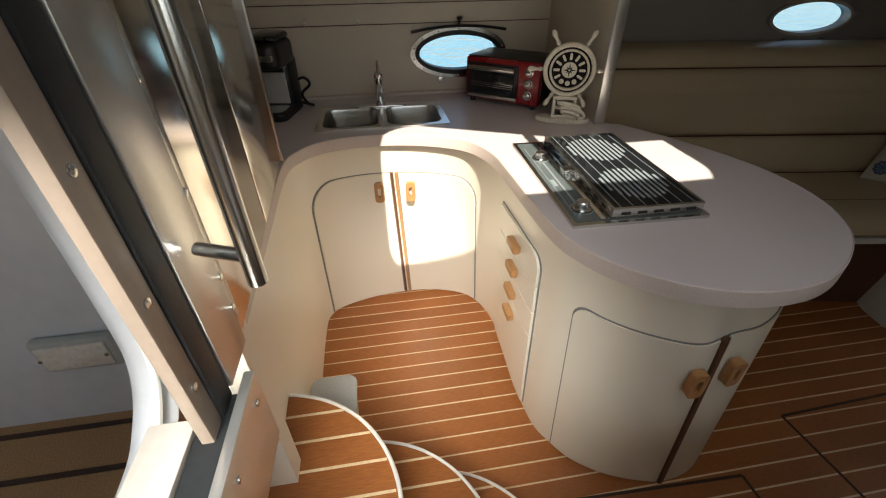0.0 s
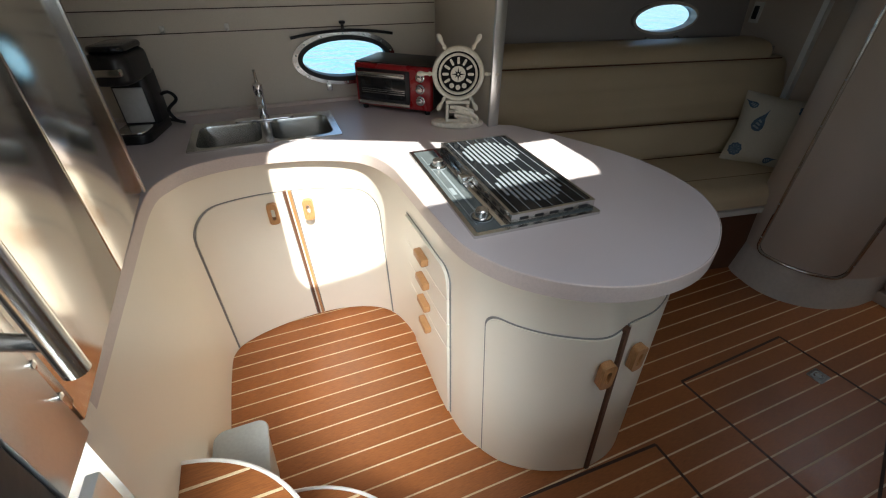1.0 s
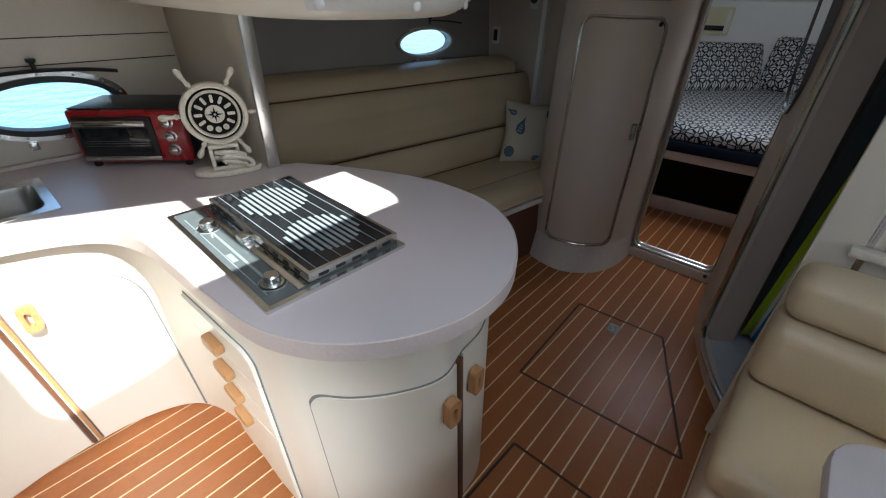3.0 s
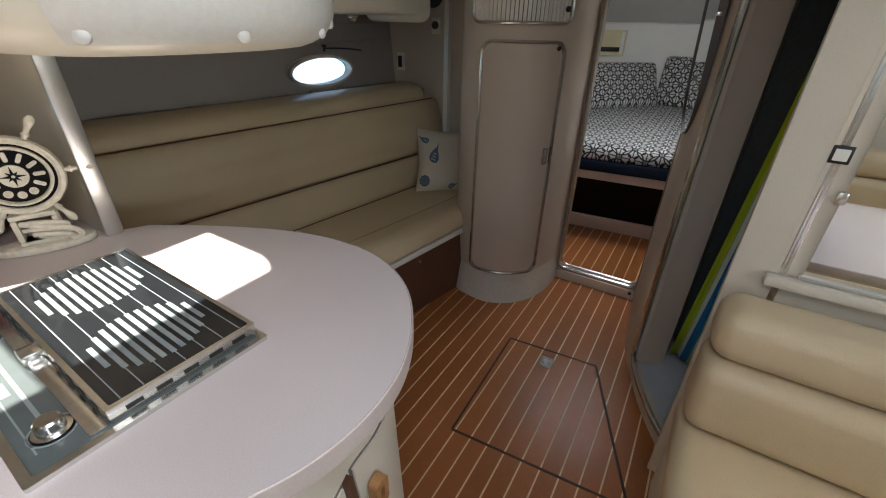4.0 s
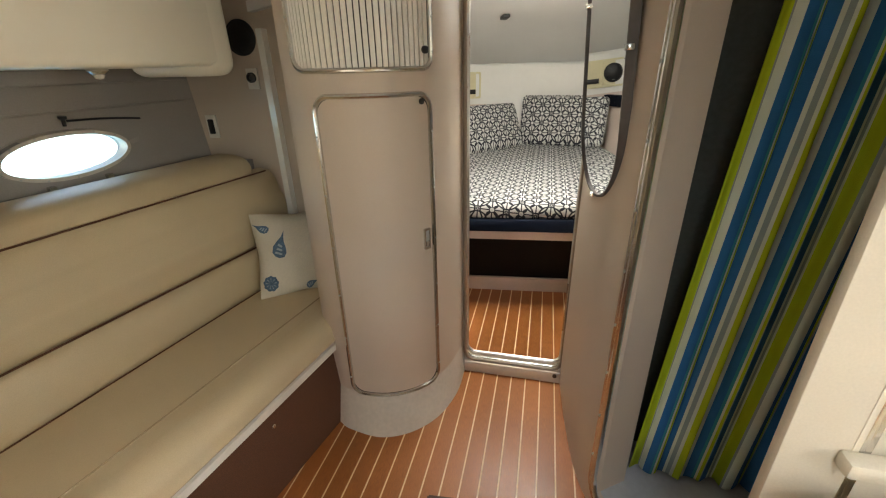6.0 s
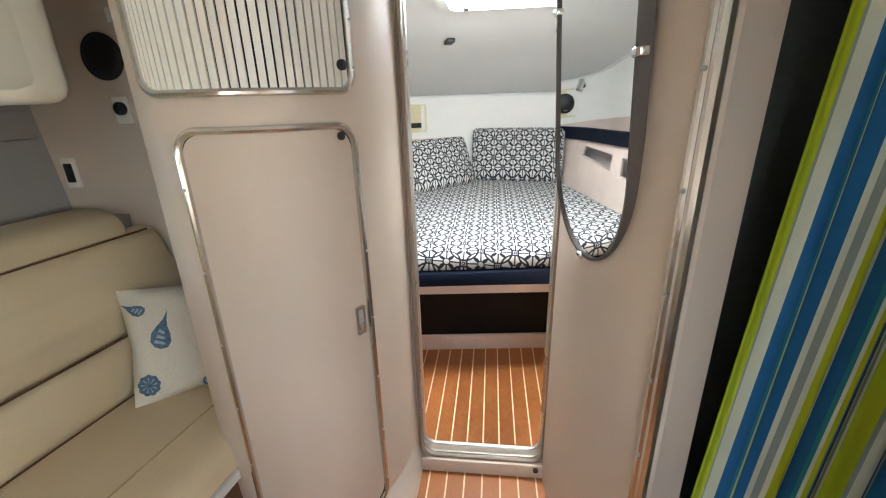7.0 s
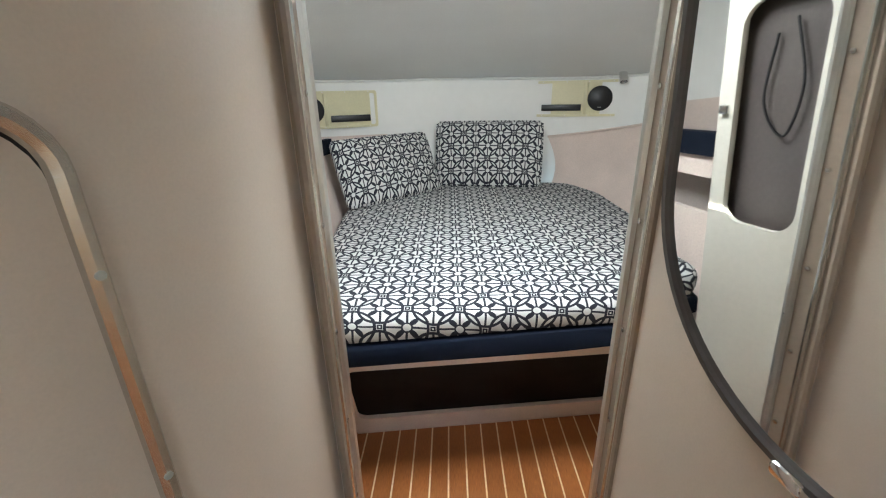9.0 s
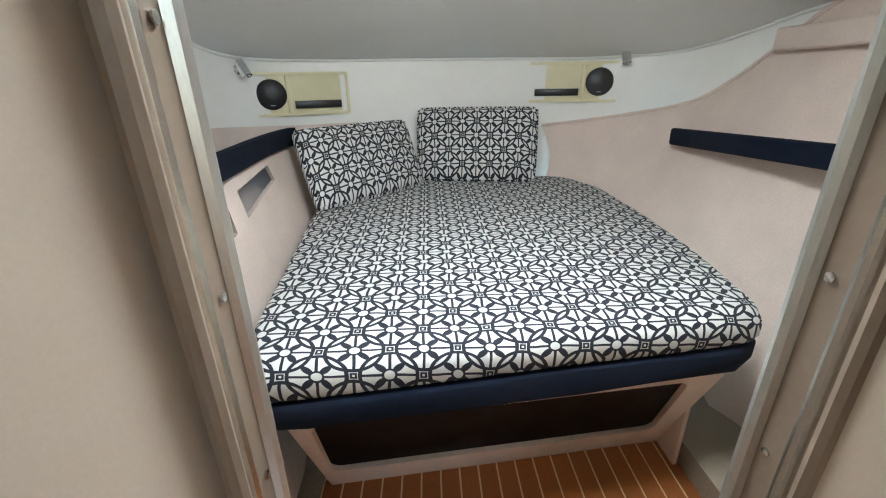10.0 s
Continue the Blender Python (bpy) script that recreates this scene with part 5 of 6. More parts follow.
fs = sorted(set(span(0, 1, 8) + [0.80, 0.915]))
rows_f, rows_b = [], []
for u in us:
    a, c = at_u(P_LOW, u), at_u(P_TOP, u)
    pts = [a.lerp(c, f) for f in fs]
    rows_f.append(pts)
    rows_b.append([p - Vector((0.02, -0.01, 0)) for p in pts])
cut = lambda i, j: 0.80 <= (fs[j] + fs[j + 1]) / 2 <= 0.915 and (0.72 <= (us[i] + us[i + 1]) / 2 <= 1.28 or 1.43 <= (us[i] + us[i + 1]) / 2 <= 2.0)
structure("lining_port", slab(rows_f, rows_b, cut), SUEDE, "pinkish suede hull lining with two openings")
structure("lining_port_back", slab([[Vector((-1.22, y, z)) for y in (3.3, 4.9)] for z in (0.7, 1.03)], [[Vector((-1.24, y, z)) for y in (3.3, 4.9)] for z in (0.7, 1.03)]), SUEDE)
structure("lining_port_upper", grid([[B.at(u, z, 0.008 if B.at(u, 1, 0.1).x > B.at(u, 1).x else -0.008) for z in (1.03, 1.03 + (0.09 + 0.14 * (1 - min(1, (u - 0.2) / 3.6)) ** 1.5))] for u in span(0.2, 4.3, 40)]), SUEDE)
ps = thing("side_shelf", (-1.1, 4.0, 1.06), "shelf with a navy padded edge above cubby openings", "shelf", "berth shelves")
pts = [at_u(P_TOP, u) + Vector((0.012, 0, 0.03)) for u in span(0.15, 3.05, 24)]
part("edge_pad", slab([[p + Vector((0.016, 0, dz)) for dz in (-0.042, -0.035, 0.035, 0.042)] for p in pts], [[p + Vector((-0.018, 0, dz)) for dz in (-0.042, -0.035, 0.035, 0.042)] for p in pts]), NAVY, ps, "navy padded shelf edge")
part("board", prism([(p.x, p.y) for p in pts] + [(-1.20, 4.95), (-1.35, 4.5), (-1.38, 3.2)], 1.045, 1.06), SUEDE, ps)

# berth
BED = [(-0.84, 3.43), (-0.70, 3.43), (0.0, 3.52), (0.46, 3.575), (0.545, 3.63), (0.575, 3.75), (0.62, 4.2), (0.61, 4.75), (0.56, 5.03), (0.34, 5.25), (-0.55, 5.24), (-0.90, 5.0), (-0.975, 4.7), (-0.92, 4.0), (-0.88, 3.54)]
berth = thing("berth", (-0.1, 4.3, 0), "double berth platform with a navy padded rim and a dark locker", "bed")


def lift(bm, y0=3.5, k=0.022):
    for v in bm.verts:
        v.co.z += k * max(0, v.co.y - y0)
    return bm


def shrink(pts, s, cx=-0.1, cy=4.3):
    return [(cx + (x - cx) * s, cy + (y - cy) * s) for x, y in pts]


part("rim", lift(prism(BED, 0.555, 0.632, 0.015, 3)), NAVY, berth, "navy padded rim")
# sloping front with a dark recessed panel
f0 = lambda x, z: Vector((x, 3.485 + 0.105 * (x + 0.8) + (0.56 - z) * 0.43, z))


def on_front(bm):
    """Bend a flat plate (x across, y up, z outwards) on to the sloping front."""
    for v in bm.verts:
        v.co = f0(v.co.x * (1 - 0.06 * (0.555 - v.co.y)), v.co.y) + Vector((0, -v.co.z, 0))
    return bm


def skewed(w, h, r, cx, cz, n):
    """A rounded oblong that widens a little downwards."""
    return [(x * (1 - 0.13 * y) + cx, y + cz) for x, y in rounded(w, h, r, n)]


part("front", on_front(ring_plate([(x - 0.1475, y + 0.2785) for x, y in rounded(1.295, 0.557, 0.004, 6)], skewed(1.165, 0.345, 0.04, -0.17, 0.297, 6), -0.03, 0.0)), SUEDE, berth, "suede-covered sloping front")
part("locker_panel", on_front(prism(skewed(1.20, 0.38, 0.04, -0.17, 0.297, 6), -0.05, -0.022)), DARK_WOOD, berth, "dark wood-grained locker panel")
for x0, x1 in ((-0.795, -0.78), (0.485, 0.50)):
    part("side", slab([[Vector((x0, y, z)) for z in (0, 0.555)] for y in (3.75, 4.9)], [[Vector((x1, y, z)) for z in (0, 0.555)] for y in (3.75, 4.9)]), SUEDE, berth)
mp = [(p.x, p.y) for p in crom(BED, 4, closed=True)]


def drawn_in(pts, d):
    """A closed outline moved inwards by d."""
    n = len(pts)
    turn = 1 if sum(pts[i - 1][0] * pts[i][1] - pts[i][0] * pts[i - 1][1] for i in range(n)) > 0 else -1
    out = []
    for i in range(n):
        t = (Vector(pts[(i + 1) % n]) - Vector(pts[i - 1])).normalized() * turn
        out.append((pts[i][0] - t.y * d, pts[i][1] + t.x * d))
    return out


outline = shrink(mp, 0.99)
layers = [(0.022, 0.634), (0.008, 0.642), (0.0, 0.660), (0.0, 0.690)] + [(0.05 * (1 - math.cos(radians(a))), 0.690 + 0.05 * math.sin(radians(a))) for a in span(0, 84, 7)[1:]]
rings = [[Vector((x, y, z)) for x, y in drawn_in(outline, d)] for d, z in layers]
for k, z in ((0.96, 0.742), (0.88, 0.745), (0.7, 0.746)):
    rings.append([Vector((x, y, z)) for x, y in shrink([(p.x, p.y) for p in rings[len(layers) - 1]], k)])
mattress = grid(rings, closed=True)
mattress.faces.new([mattress.verts.new(p) for p in rings[-1]])
mattress.faces.new([mattress.verts.new(p) for p in rings[0]])
lift(mattress)
for v in mattress.verts:
    v.co.z += 0.004 * noise.noise(Vector((v.co.x * 4, v.co.y * 4, 0)))
bed_mattress = tagged(part("mattress", mattress, QUILT), "mattress in a black and white floral cover", "mattress")



def floral_cushion(a, c, z0, z1, lean, label, thick=0.10):
    """A firm oblong cushion that stands between a and c."""
    a, c = Vector((*a, 0)), Vector((*c, 0))
    w, h = (c - a).length, z1 - z0
    bm = bmesh.new()
    nx, ny = 16, 10
    out = []
    for sgn in (1, -1):
        rows = []
        for i in range(nx + 1):
            r = []
            for j in range(ny + 1):
                u, v = 2 * i / nx - 1, 2 * j / ny - 1
                bulge = (1 - abs(u) ** 6) * (1 - abs(v) ** 5)
                pinch = 1 - 0.02 * (abs(u * v)) ** 3
                r.append(Vector((u * w / 2 * pinch, sgn * -(thick * 0.26 + thick * 0.28 * bulge), v * h / 2 * pinch)))
            rows.append(r)
        out.append(rows)
    bm.free()
    bm = slab(out[0], out[1])
    bmesh.ops.bevel(bm, geom=[e for e in bm.edges if len(e.link_faces) == 2 and e.calc_face_angle(0) > 1.0], offset=0.014, segments=3, affect='EDGES')
    yaw = math.degrees(math.atan2((c - a).y, (c - a).x))
    mid = (a + c) / 2
    m = pose(mid.x, mid.y, (z0 + z1) / 2, 0, 0, yaw) @ pose(0, 0, 0, lean, 0, 0)
    return tagged(part("cushion", bm, QUILT_PILLOW, None, m=m), label, "cushion", "berth cushions")


floral_cushion((-0.975, 4.62), (-0.475, 5.12), 0.755, 1.150, -22, "black and white floral cushion leaning in the corner of the berth")
floral_cushion((-0.45, 5.19), (0.245, 5.08), 0.775, 1.200, -9, "black and white floral cushion against the bow wall")

# speaker boxes and reading lamps on the bow wall


def speaker_box(u, z, flip, label):
    p = B.at(u, z)
    inward = B.at(u, z, 0.1) - p
    if inward.dot(Vector((-0.1, 4.0, z)) - p) < 0:
        inward = -inward
    m = frame_at(p + inward.normalized() * 0.008, inward)
    s = thing("speaker_box", tuple(p), label, "speaker", "berth speaker boxes")
    w, h = 0.55, 0.225
    sx = 1 if flip else -1
    part("rim", move(ring_plate(rounded(w, h, 0.015), rounded(w - 0.03, h - 0.03, 0.012), 0.0, 0.016), m), CREAM_PLASTIC, s)
    part("back", move(box(-w / 2 + .01, w / 2 - .01, -h / 2 + .01, h / 2 - .01, -0.006, 0.003), m), CREAM_PLASTIC, s)
    part("divider", move(box(sx * 0.055 - 0.012, sx * 0.055 + 0.012, -h / 2 + 0.012, h / 2 - 0.012, 0.0, 0.016, 0.004), m), CREAM_PLASTIC, s)
    part("grille", move(lathe([(0.078, 0.003), (0.078, 0.012), (0.07, 0.018), (0, 0.020)], 32), m @ Matrix.Translation((sx * 0.145, 0, 0))), BLACK, s, "round black speaker grille")
    part("maker_mark", move(box(-0.012, 0.012, -0.002, 0.002, 0, 0.0015), m @ Matrix.Translation((sx * 0.145, -0.055, 0.019))), GREY_PLASTIC, s)
    part("pocket_bar", move(box(-0.128, 0.128, -0.02, 0.02, 0.0, 0.016, 0.004), m @ Matrix.Translation((-sx * 0.098, -0.055, 0.004))), BLACK, s, "dark padded pocket bar")
    for x in (-0.22, -0.07, 0.07, 0.22):
        for y in (-h / 2 + 0.007, h / 2 - 0.007):
            part("screw", move(lathe([(0.004, 0), (0.004, 0.002), (0, 0.003)], 8), m @ Matrix.Translation((x, y, 0.016))), WHITE_PLASTIC, s)
    return s


def reading_lamp(u, z):
    p = B.at(u, z)
    inward = B.at(u, z, 0.1) - p
    if inward.dot(Vector((-0.1, 4.0, z)) - p) < 0:
        inward = -inward
    s = thing("reading_lamp", tuple(p), "small chrome swivel reading lamp on the bow wall", "lamp", "reading lamps")
    m = frame_at(p, inward)
    part("base", move(lathe([(0.026, 0), (0.026, 0.008), (0.012, 0.014), (0.010, 0.04)], 20), m), CHROME, s)
    part("head", move(lathe([(0.0, -0.045), (0.020, -0.045), (0.024, -0.03), (0.026, 0.04), (0.022, 0.04), (0.018, 0.02), (0, 0.02)], 20), m @ pose(0, 0, 0.055, 60, 20, 0)), CHROME, s)


speaker_box(3.72, 1.285, False, "cream recessed box with a speaker and a storage pocket")
speaker_box(6.68, 1.320, True, "cream recessed box with a speaker and a storage pocket")
reading_lamp(3.15, 1.41)
reading_lamp(7.32, 1.45)
structure("bow_carpet_port", prism([(-1.45, 2.96), (-0.80, 2.96), (-0.80, 4.2), (-1.45, 4.2)], -0.004, 0.02), CARPET, "cream carpet along the hull")
structure("bow_carpet_starboard", prism([(0.53, 2.96), (1.16, 2.96), (1.16, 4.2), (0.50, 4.2)], -0.004, 0.10), CARPET, "cream carpet along the hull")

# hanging locker with an open front, port side of the bow cabin
hang = thing("hanging_locker", (-0.82, 3.2, 0.02), "cream hanging locker with a tall rounded opening", "locker")
HM = Matrix(((0, 0, 1, -0.812), (1, 0, 0, 3.19), (0, 1, 0, 0.835), (0, 0, 0, 1)))
part("front", move(ring_plate(rounded(0.40, 1.62, 0.012), [(x + 0.055, y + 0.385) for x, y in rounded(0.20, 0.56, 0.06)], 0.0, 0.014), HM), CREAM_BOARD, hang, "cream moulded front")
# dark colour here stands for the shade behind the opening
part("back", box(-0.860, -0.852, 2.972, 3.388, 0.03, 1.62), TAUPE_DARK, hang, "dark board standing in for the shade inside the locker")
part("side", box(-0.850, -0.814, 3.372, 3.388, 0.03, 1.62), CREAM_BOARD, hang)
part("catch", box(-0.798, -0.782, 3.355, 3.378, 1.235, 1.26, 0.005), CHROME, hang, "small chrome catch")
cord = thing("cable", (-0.84, 3.2, 1.2), "loop of black cable hanging in the locker", "cable")
part("loop", tube(crom([(-0.835, 3.24, 1.45), (-0.83, 3.20, 1.30), (-0.832, 3.23, 1.18), (-0.83, 3.29, 1.26), (-0.835, 3.28, 1.42)], 8), 0.0035, 6), BLACK, cord)
# low cream locker, starboard side
low = thing("side_locker", (0.72, 3.3, 0.10), "low cream moulded locker beside the berth", "locker")
part("body", box(0.60, 0.79, 2.965, 3.64, 0.10, 1.03, 0.03, 4), CREAM_BOARD, low)
part("knob", lathe([(0.012, 0), (0.010, 0.012), (0.014, 0.02), (0, 0.024)], 12, frame_at((0.60, 3.30, 0.85), (-1, 0, 0))), CHROME, low)

# ---- things on the counter ----
sink = thing("double_sink", (-1.54, 0.12, 0.93), "stainless double-bowl sink set in the counter", "sink")
xo, yo = -1.54, 0.1225


def bowl(yc, w):
    rows = []
    for z, s in ((0.0, 1.0), (-0.012, 0.98), (-0.12, 0.93), (-0.135, 0.80), (-0.138, 0.15)):
        r = 0.04 * s
        rows.append([Vector((xo + 0.012 + x, yo + yc + y, 0.933 + z)) for x, y in rounded(0.235 * s, w * s, r)])
    bm = grid(rows, closed=True)
    bm.faces.new([bm.verts.new(p) for p in rows[-1]])
    return bm


for sg in (-1, 1):
    ring_o = [(xo + x, yo + sg * 0.12875 + y) for x, y in rounded(0.305, 0.2575, 0.006)]
    ring_i = [(xo + 0.012 + x, yo + sg * 0.125 + y) for x, y in rounded(0.235, 0.215, 0.04)]
    part("rim", ring_plate(ring_o, ring_i, 0.930, 0.9345), STEEL, sink)
part("bowl", bowl(-0.125, 0.215), STEEL, sink)
part("bowl", bowl(0.125, 0.215), STEEL, sink)
for yc in (-0.125, 0.125):
    part("drain", lathe([(0.0, 0.002), (0.026, 0.003), (0.032, 0.006), (0.034, 0.0)], 20, Matrix.Translation((xo + 0.012, yo + yc, 0.797))), CHROME, sink)

tap = thing("tap", (-1.70, 0.12, 0.93), "chrome mixer tap with a pull-out head behind the sink", "tap")
part("base_plate", move(prism(rounded(0.05, 0.22, 0.024), 0.934, 0.942, 0.003), Matrix.Translation((-1.665, yo, 0))), CHROME, tap)
part("body", lathe([(0.020, 0), (0.017, 0.02), (0.016, 0.09), (0.019, 0.10), (0.019, 0.125), (0.012, 0.132), (0, 0.134)], 20, Matrix.Translation((-1.665, yo, 0.941))), CHROME, tap)
part("spout", tube([(-1.665, yo, 1.02), (-1.63, yo, 1.028), (-1.59, yo, 1.022), (-1.57, yo, 1.008)], 0.011, 12), CHROME, tap)
part("lever", tube([(-1.665, yo, 1.07), (-1.672, yo, 1.10), (-1.69, yo, 1.112)], 0.006, 8), CHROME, tap)

maker = thing("coffee_maker", (-1.68, -0.24, 0.93), "black single-cup coffee maker with a silver panel", "coffee maker")
M = pose(-1.675, -0.285, 0.931, 0, 0, -12) @ Matrix.Scale(0.92, 4)
part("drip_base", move(prism(rounded(0.26, 0.135, 0.04), 0, 0.035, 0.006), M @ Matrix.Translation((0.03, 0, 0))), BLACK, maker)
part("drip_tray", move(prism(rounded(0.12, 0.11, 0.035), 0.036, 0.042, 0.002), M @ Matrix.Translation((0.09, 0, 0))), STEEL, maker, "steel drip tray")
part("column", move(prism(rounded(0.13, 0.135, 0.03), 0.036, 0.22, 0.004), M @ Matrix.Translation((-0.04, 0, 0))), BLACK, maker)
part("front_panel", move(box(0.022, 0.030, -0.05, 0.05, 0.045, 0.175, 0.003), M), SILVER, maker, "silver front panel")
part("head", move(prism(rounded(0.235, 0.14, 0.05), 0.20, 0.30, 0.02, 3), M @ Matrix.Translation((0.015, 0, 0))), BLACK, maker)
part("lid", move(prism(rounded(0.20, 0.125, 0.045), 0.30, 0.325, 0.012, 3), M @ Matrix.Translation((0.0, 0, 0))), GLASS_BLACK, maker)
part("handle", move(box(0.10, 0.145, -0.055, 0.055, 0.235, 0.262, 0.006), M), STEEL, maker, "silver lid handle")
part("cord", tube(crom([(-1.73, -0.23, 1.04), (-1.71, -0.185, 1.055), (-1.70, -0.165, 1.03), (-1.72, -0.205, 0.99), (-1.71, -0.19, 0.955), (-1.70, -0.165, 0.945), (-1.73, -0.18, 0.94), (-1.77, -0.22, 0.94)], 6), 0.006, 8), BLACK, maker, "black mains lead")

oven = thing("toaster_oven", (-1.66, 0.70, 0.93), "red toaster oven with a glass door and steel knobs", "toaster oven")
M = pose(-1.66, 0.70, 0.931, 0, 0, 48) @ Matrix.Scale(0.9, 4)   # local: x across the front, -y towards the front
part("body", move(box(-0.19, 0.19, -0.115, 0.13, 0.018, 0.205, 0.012, 3), M), RED, oven, "red enamelled case")
part("top_plate", move(box(-0.186, 0.186, -0.10, 0.128, 0.2045, 0.209, 0.003), M), BLACK, oven, "dark grey top plate")
part("side_plate", move(box(0.188, 0.192, -0.095, 0.12, 0.03, 0.195, 0.002), M), BLACK, oven)
part("door", move(box(-0.172, 0.088, -0.124, -0.112, 0.045, 0.185, 0.006), M), BLACK, oven, "glass oven door in a dark frame")
part("window", move(box(-0.155, 0.070, -0.128, -0.123, 0.058, 0.145, 0.002), M), GLASS_BLACK, oven)
for zz in (0.083, 0.092, 0.100):
    part("rack_bar", move(box(-0.15, 0.066, -0.1292, -0.1272, zz, zz + 0.002), M), STEEL, oven)
part("handle", move(box(-0.16, 0.076, -0.148, -0.128, 0.155, 0.176, 0.006), M), STEEL, oven, "brushed steel handle bar")
part("lower_strip", move(box(-0.172, 0.088, -0.128, -0.116, 0.030, 0.046, 0.003), M), STEEL, oven)
for zz in (0.165, 0.115, 0.065):
    part("knob", move(lathe([(0.021, 0), (0.021, 0.004), (0.016, 0.006), (0.015, 0.020), (0.012, 0.022), (0, 0.022)], 20), M @ pose(0.138, -0.115, zz, 90, 0, 0)), STEEL, oven, "steel control knob")
for x in (-0.16, 0.16):
    for y in (-0.09, 0.11):
        part("foot", move(lathe([(0.012, 0), (0.014, 0.019)], 12), M @ Matrix.Translation((x, y, 0))), BLACK, oven)

wheel = thing("wheel_clock", (-1.36, 0.83, 0.93), "whitewashed ship's-wheel clock on a pulley-block stand", "ornament")
M = pose(-1.335, 0.813, 0.931, 0, 0, 68) @ Matrix.Scale(0.88, 4)    # local: x across, -y towards the front
part("base", move(prism([(x, y) for x, y in [(0.115 * math.cos(a), 0.05 * math.sin(a)) for a in span(0, 6.2832, 32)][:-1]], 0, 0.022, 0.006), M), ROPE, wheel)
part("pulley_block", move(join(box(-0.05, 0.05, -0.026, 0.026, 0.022, 0.034, 0.004), box(-0.05, 0.05, -0.026, 0.026, 0.098, 0.112, 0.004), box(-0.05, -0.036, -0.026, 0.026, 0.034, 0.098, 0.004),
                               box(0.036, 0.05, -0.026, 0.026, 0.034, 0.098, 0.004), box(-0.036, 0.036, -0.02, 0.02, 0.058, 0.072, 0.004)), M), ROPE, wheel)
for k, (z0, y) in enumerate(((0.045, -0.03), (0.062, -0.032), (0.079, -0.03))):
    pts = [M @ Vector((0.02 + 0.045 * math.cos(a), y - 0.012 * math.sin(a * 0.5), z0 + 0.008 * math.sin(a) - 0.01 * math.cos(a))) for a in span(-2.2, 2.4, 20)]
    part("rope", tube(pts, 0.0065, 8), ROPE, wheel, "wound white rope")
pts = [M @ Vector(p) for p in crom([(-0.03, -0.03, 0.09), (0.03, -0.045, 0.075), (0.075, -0.04, 0.055), (0.085, -0.03, 0.03), (0.06, -0.04, 0.026)], 6)]
part("rope", tube(pts, 0.007, 8), ROPE, wheel, "hanging rope end")
HC = M @ Matrix.Translation((0, -0.005, 0.215)) @ Matrix.Rotation(radians(90), 4, 'X')   # local z towards the front
part("rim", move(lathe([(0.103, -0.012), (0.107, 0.0), (0.103, 0.014), (0.094, 0.017), (0.088, 0.012), (0.088, -0.012), (0.103, -0.012)], 48), HC), ROPE, wheel)
part("inner_rim", move(lathe([(0.080, -0.008), (0.080, 0.012), (0.074, 0.014), (0.071, 0.008), (0.071, -0.008)], 48), HC), ROPE, wheel)
part("dial", move(lathe([(0.0, 0.002), (0.088, 0.002), (0.088, -0.008), (0, -0.008)], 48), HC), DARK_WOOD, wheel, "dark dial")
part("compass_rose", move(lathe([(0.0, 0.006), (0.030, 0.005), (0.031, 0.002)], 32), HC), ROPE, wheel, "pale compass rose")
for k in range(8):
    a = k * math.pi / 4
    part("rose_point", move(prism([(0, 0.028 if k % 2 == 0 else 0.018), (0.004, 0.004), (-0.004, 0.004)], 0.0055, 0.0075), HC @ Matrix.Rotation(a, 4, 'Z')), DARK_WOOD, wheel)
for k in range(12):
    a = 2 * math.pi * k / 12
    if k in (5, 6, 7):
        part("hour_mark", move(lathe([(0.004, 0.003), (0.004, 0.006), (0.010, 0.006), (0.010, 0.003)], 14), HC @ Matrix.Rotation(-a, 4, 'Z') @ Matrix.Translation((0, 0.052, 0))), ROPE, wheel)
    else:
        part("hour_mark", move(prism([(x, y + 0.052) for x, y in rounded(0.010, 0.026, 0.0045, 3)], 0.003, 0.007), HC @ Matrix.Rotation(-a, 4, 'Z')), ROPE, wheel)
for k in range(6):
    a = radians(60 * k + 30)
    prof = [(0.0, 0.098), (0.006, 0.100), (0.007, 0.112), (0.010, 0.118), (0.006, 0.124), (0.0065, 0.135), (0.011, 0.152), (0.010, 0.162), (0.005, 0.170), (0, 0.171)]
    part("spoke_handle", move(lathe(prof, 14), HC @ Matrix.Rotation(a, 4, 'Z') @ Matrix.Rotation(radians(-90), 4, 'X')), ROPE, wheel)

# hob with a flat lid
hob = thing("hob", (-0.85, 0.72, 0.93), "steel-rimmed glass hob with a flat slotted cover over the burners", "hob")
H0 = Matrix.Translation((-0.852, 0.719, 0.93)) @ Matrix.Rotation(radians(-1.5), 4, 'Z')
part("tray", move(ring_plate(rounded(0.54, 0.352, 0.004, 2), rounded(0.515, 0.327, 0.004, 2), 0.0, 0.008), H0), STEEL, hob)
part("glass", move(box(-0.262, 0.262, -0.168, 0.168, 0.001, 0.006), H0), GLASS_GREY, hob, "dark glass plate with pale marks")
lid = part("cover", move(ring_plate(rounded(0.50, 0.240, 0.003, 2), rounded(0.484, 0.224, 0.003, 2), 0.007, 0.033), H0 @ Matrix.Translation((0.0, 0.048, 0))), STEEL, hob, "raised steel cover rim")
part("cover_glass", move(box(-0.243, 0.243, -0.113, 0.113, 0.024, 0.0325), H0 @ Matrix.Translation((0.0, 0.048, 0))), GLASS_BLACK, lid, "dark glass of the cover")
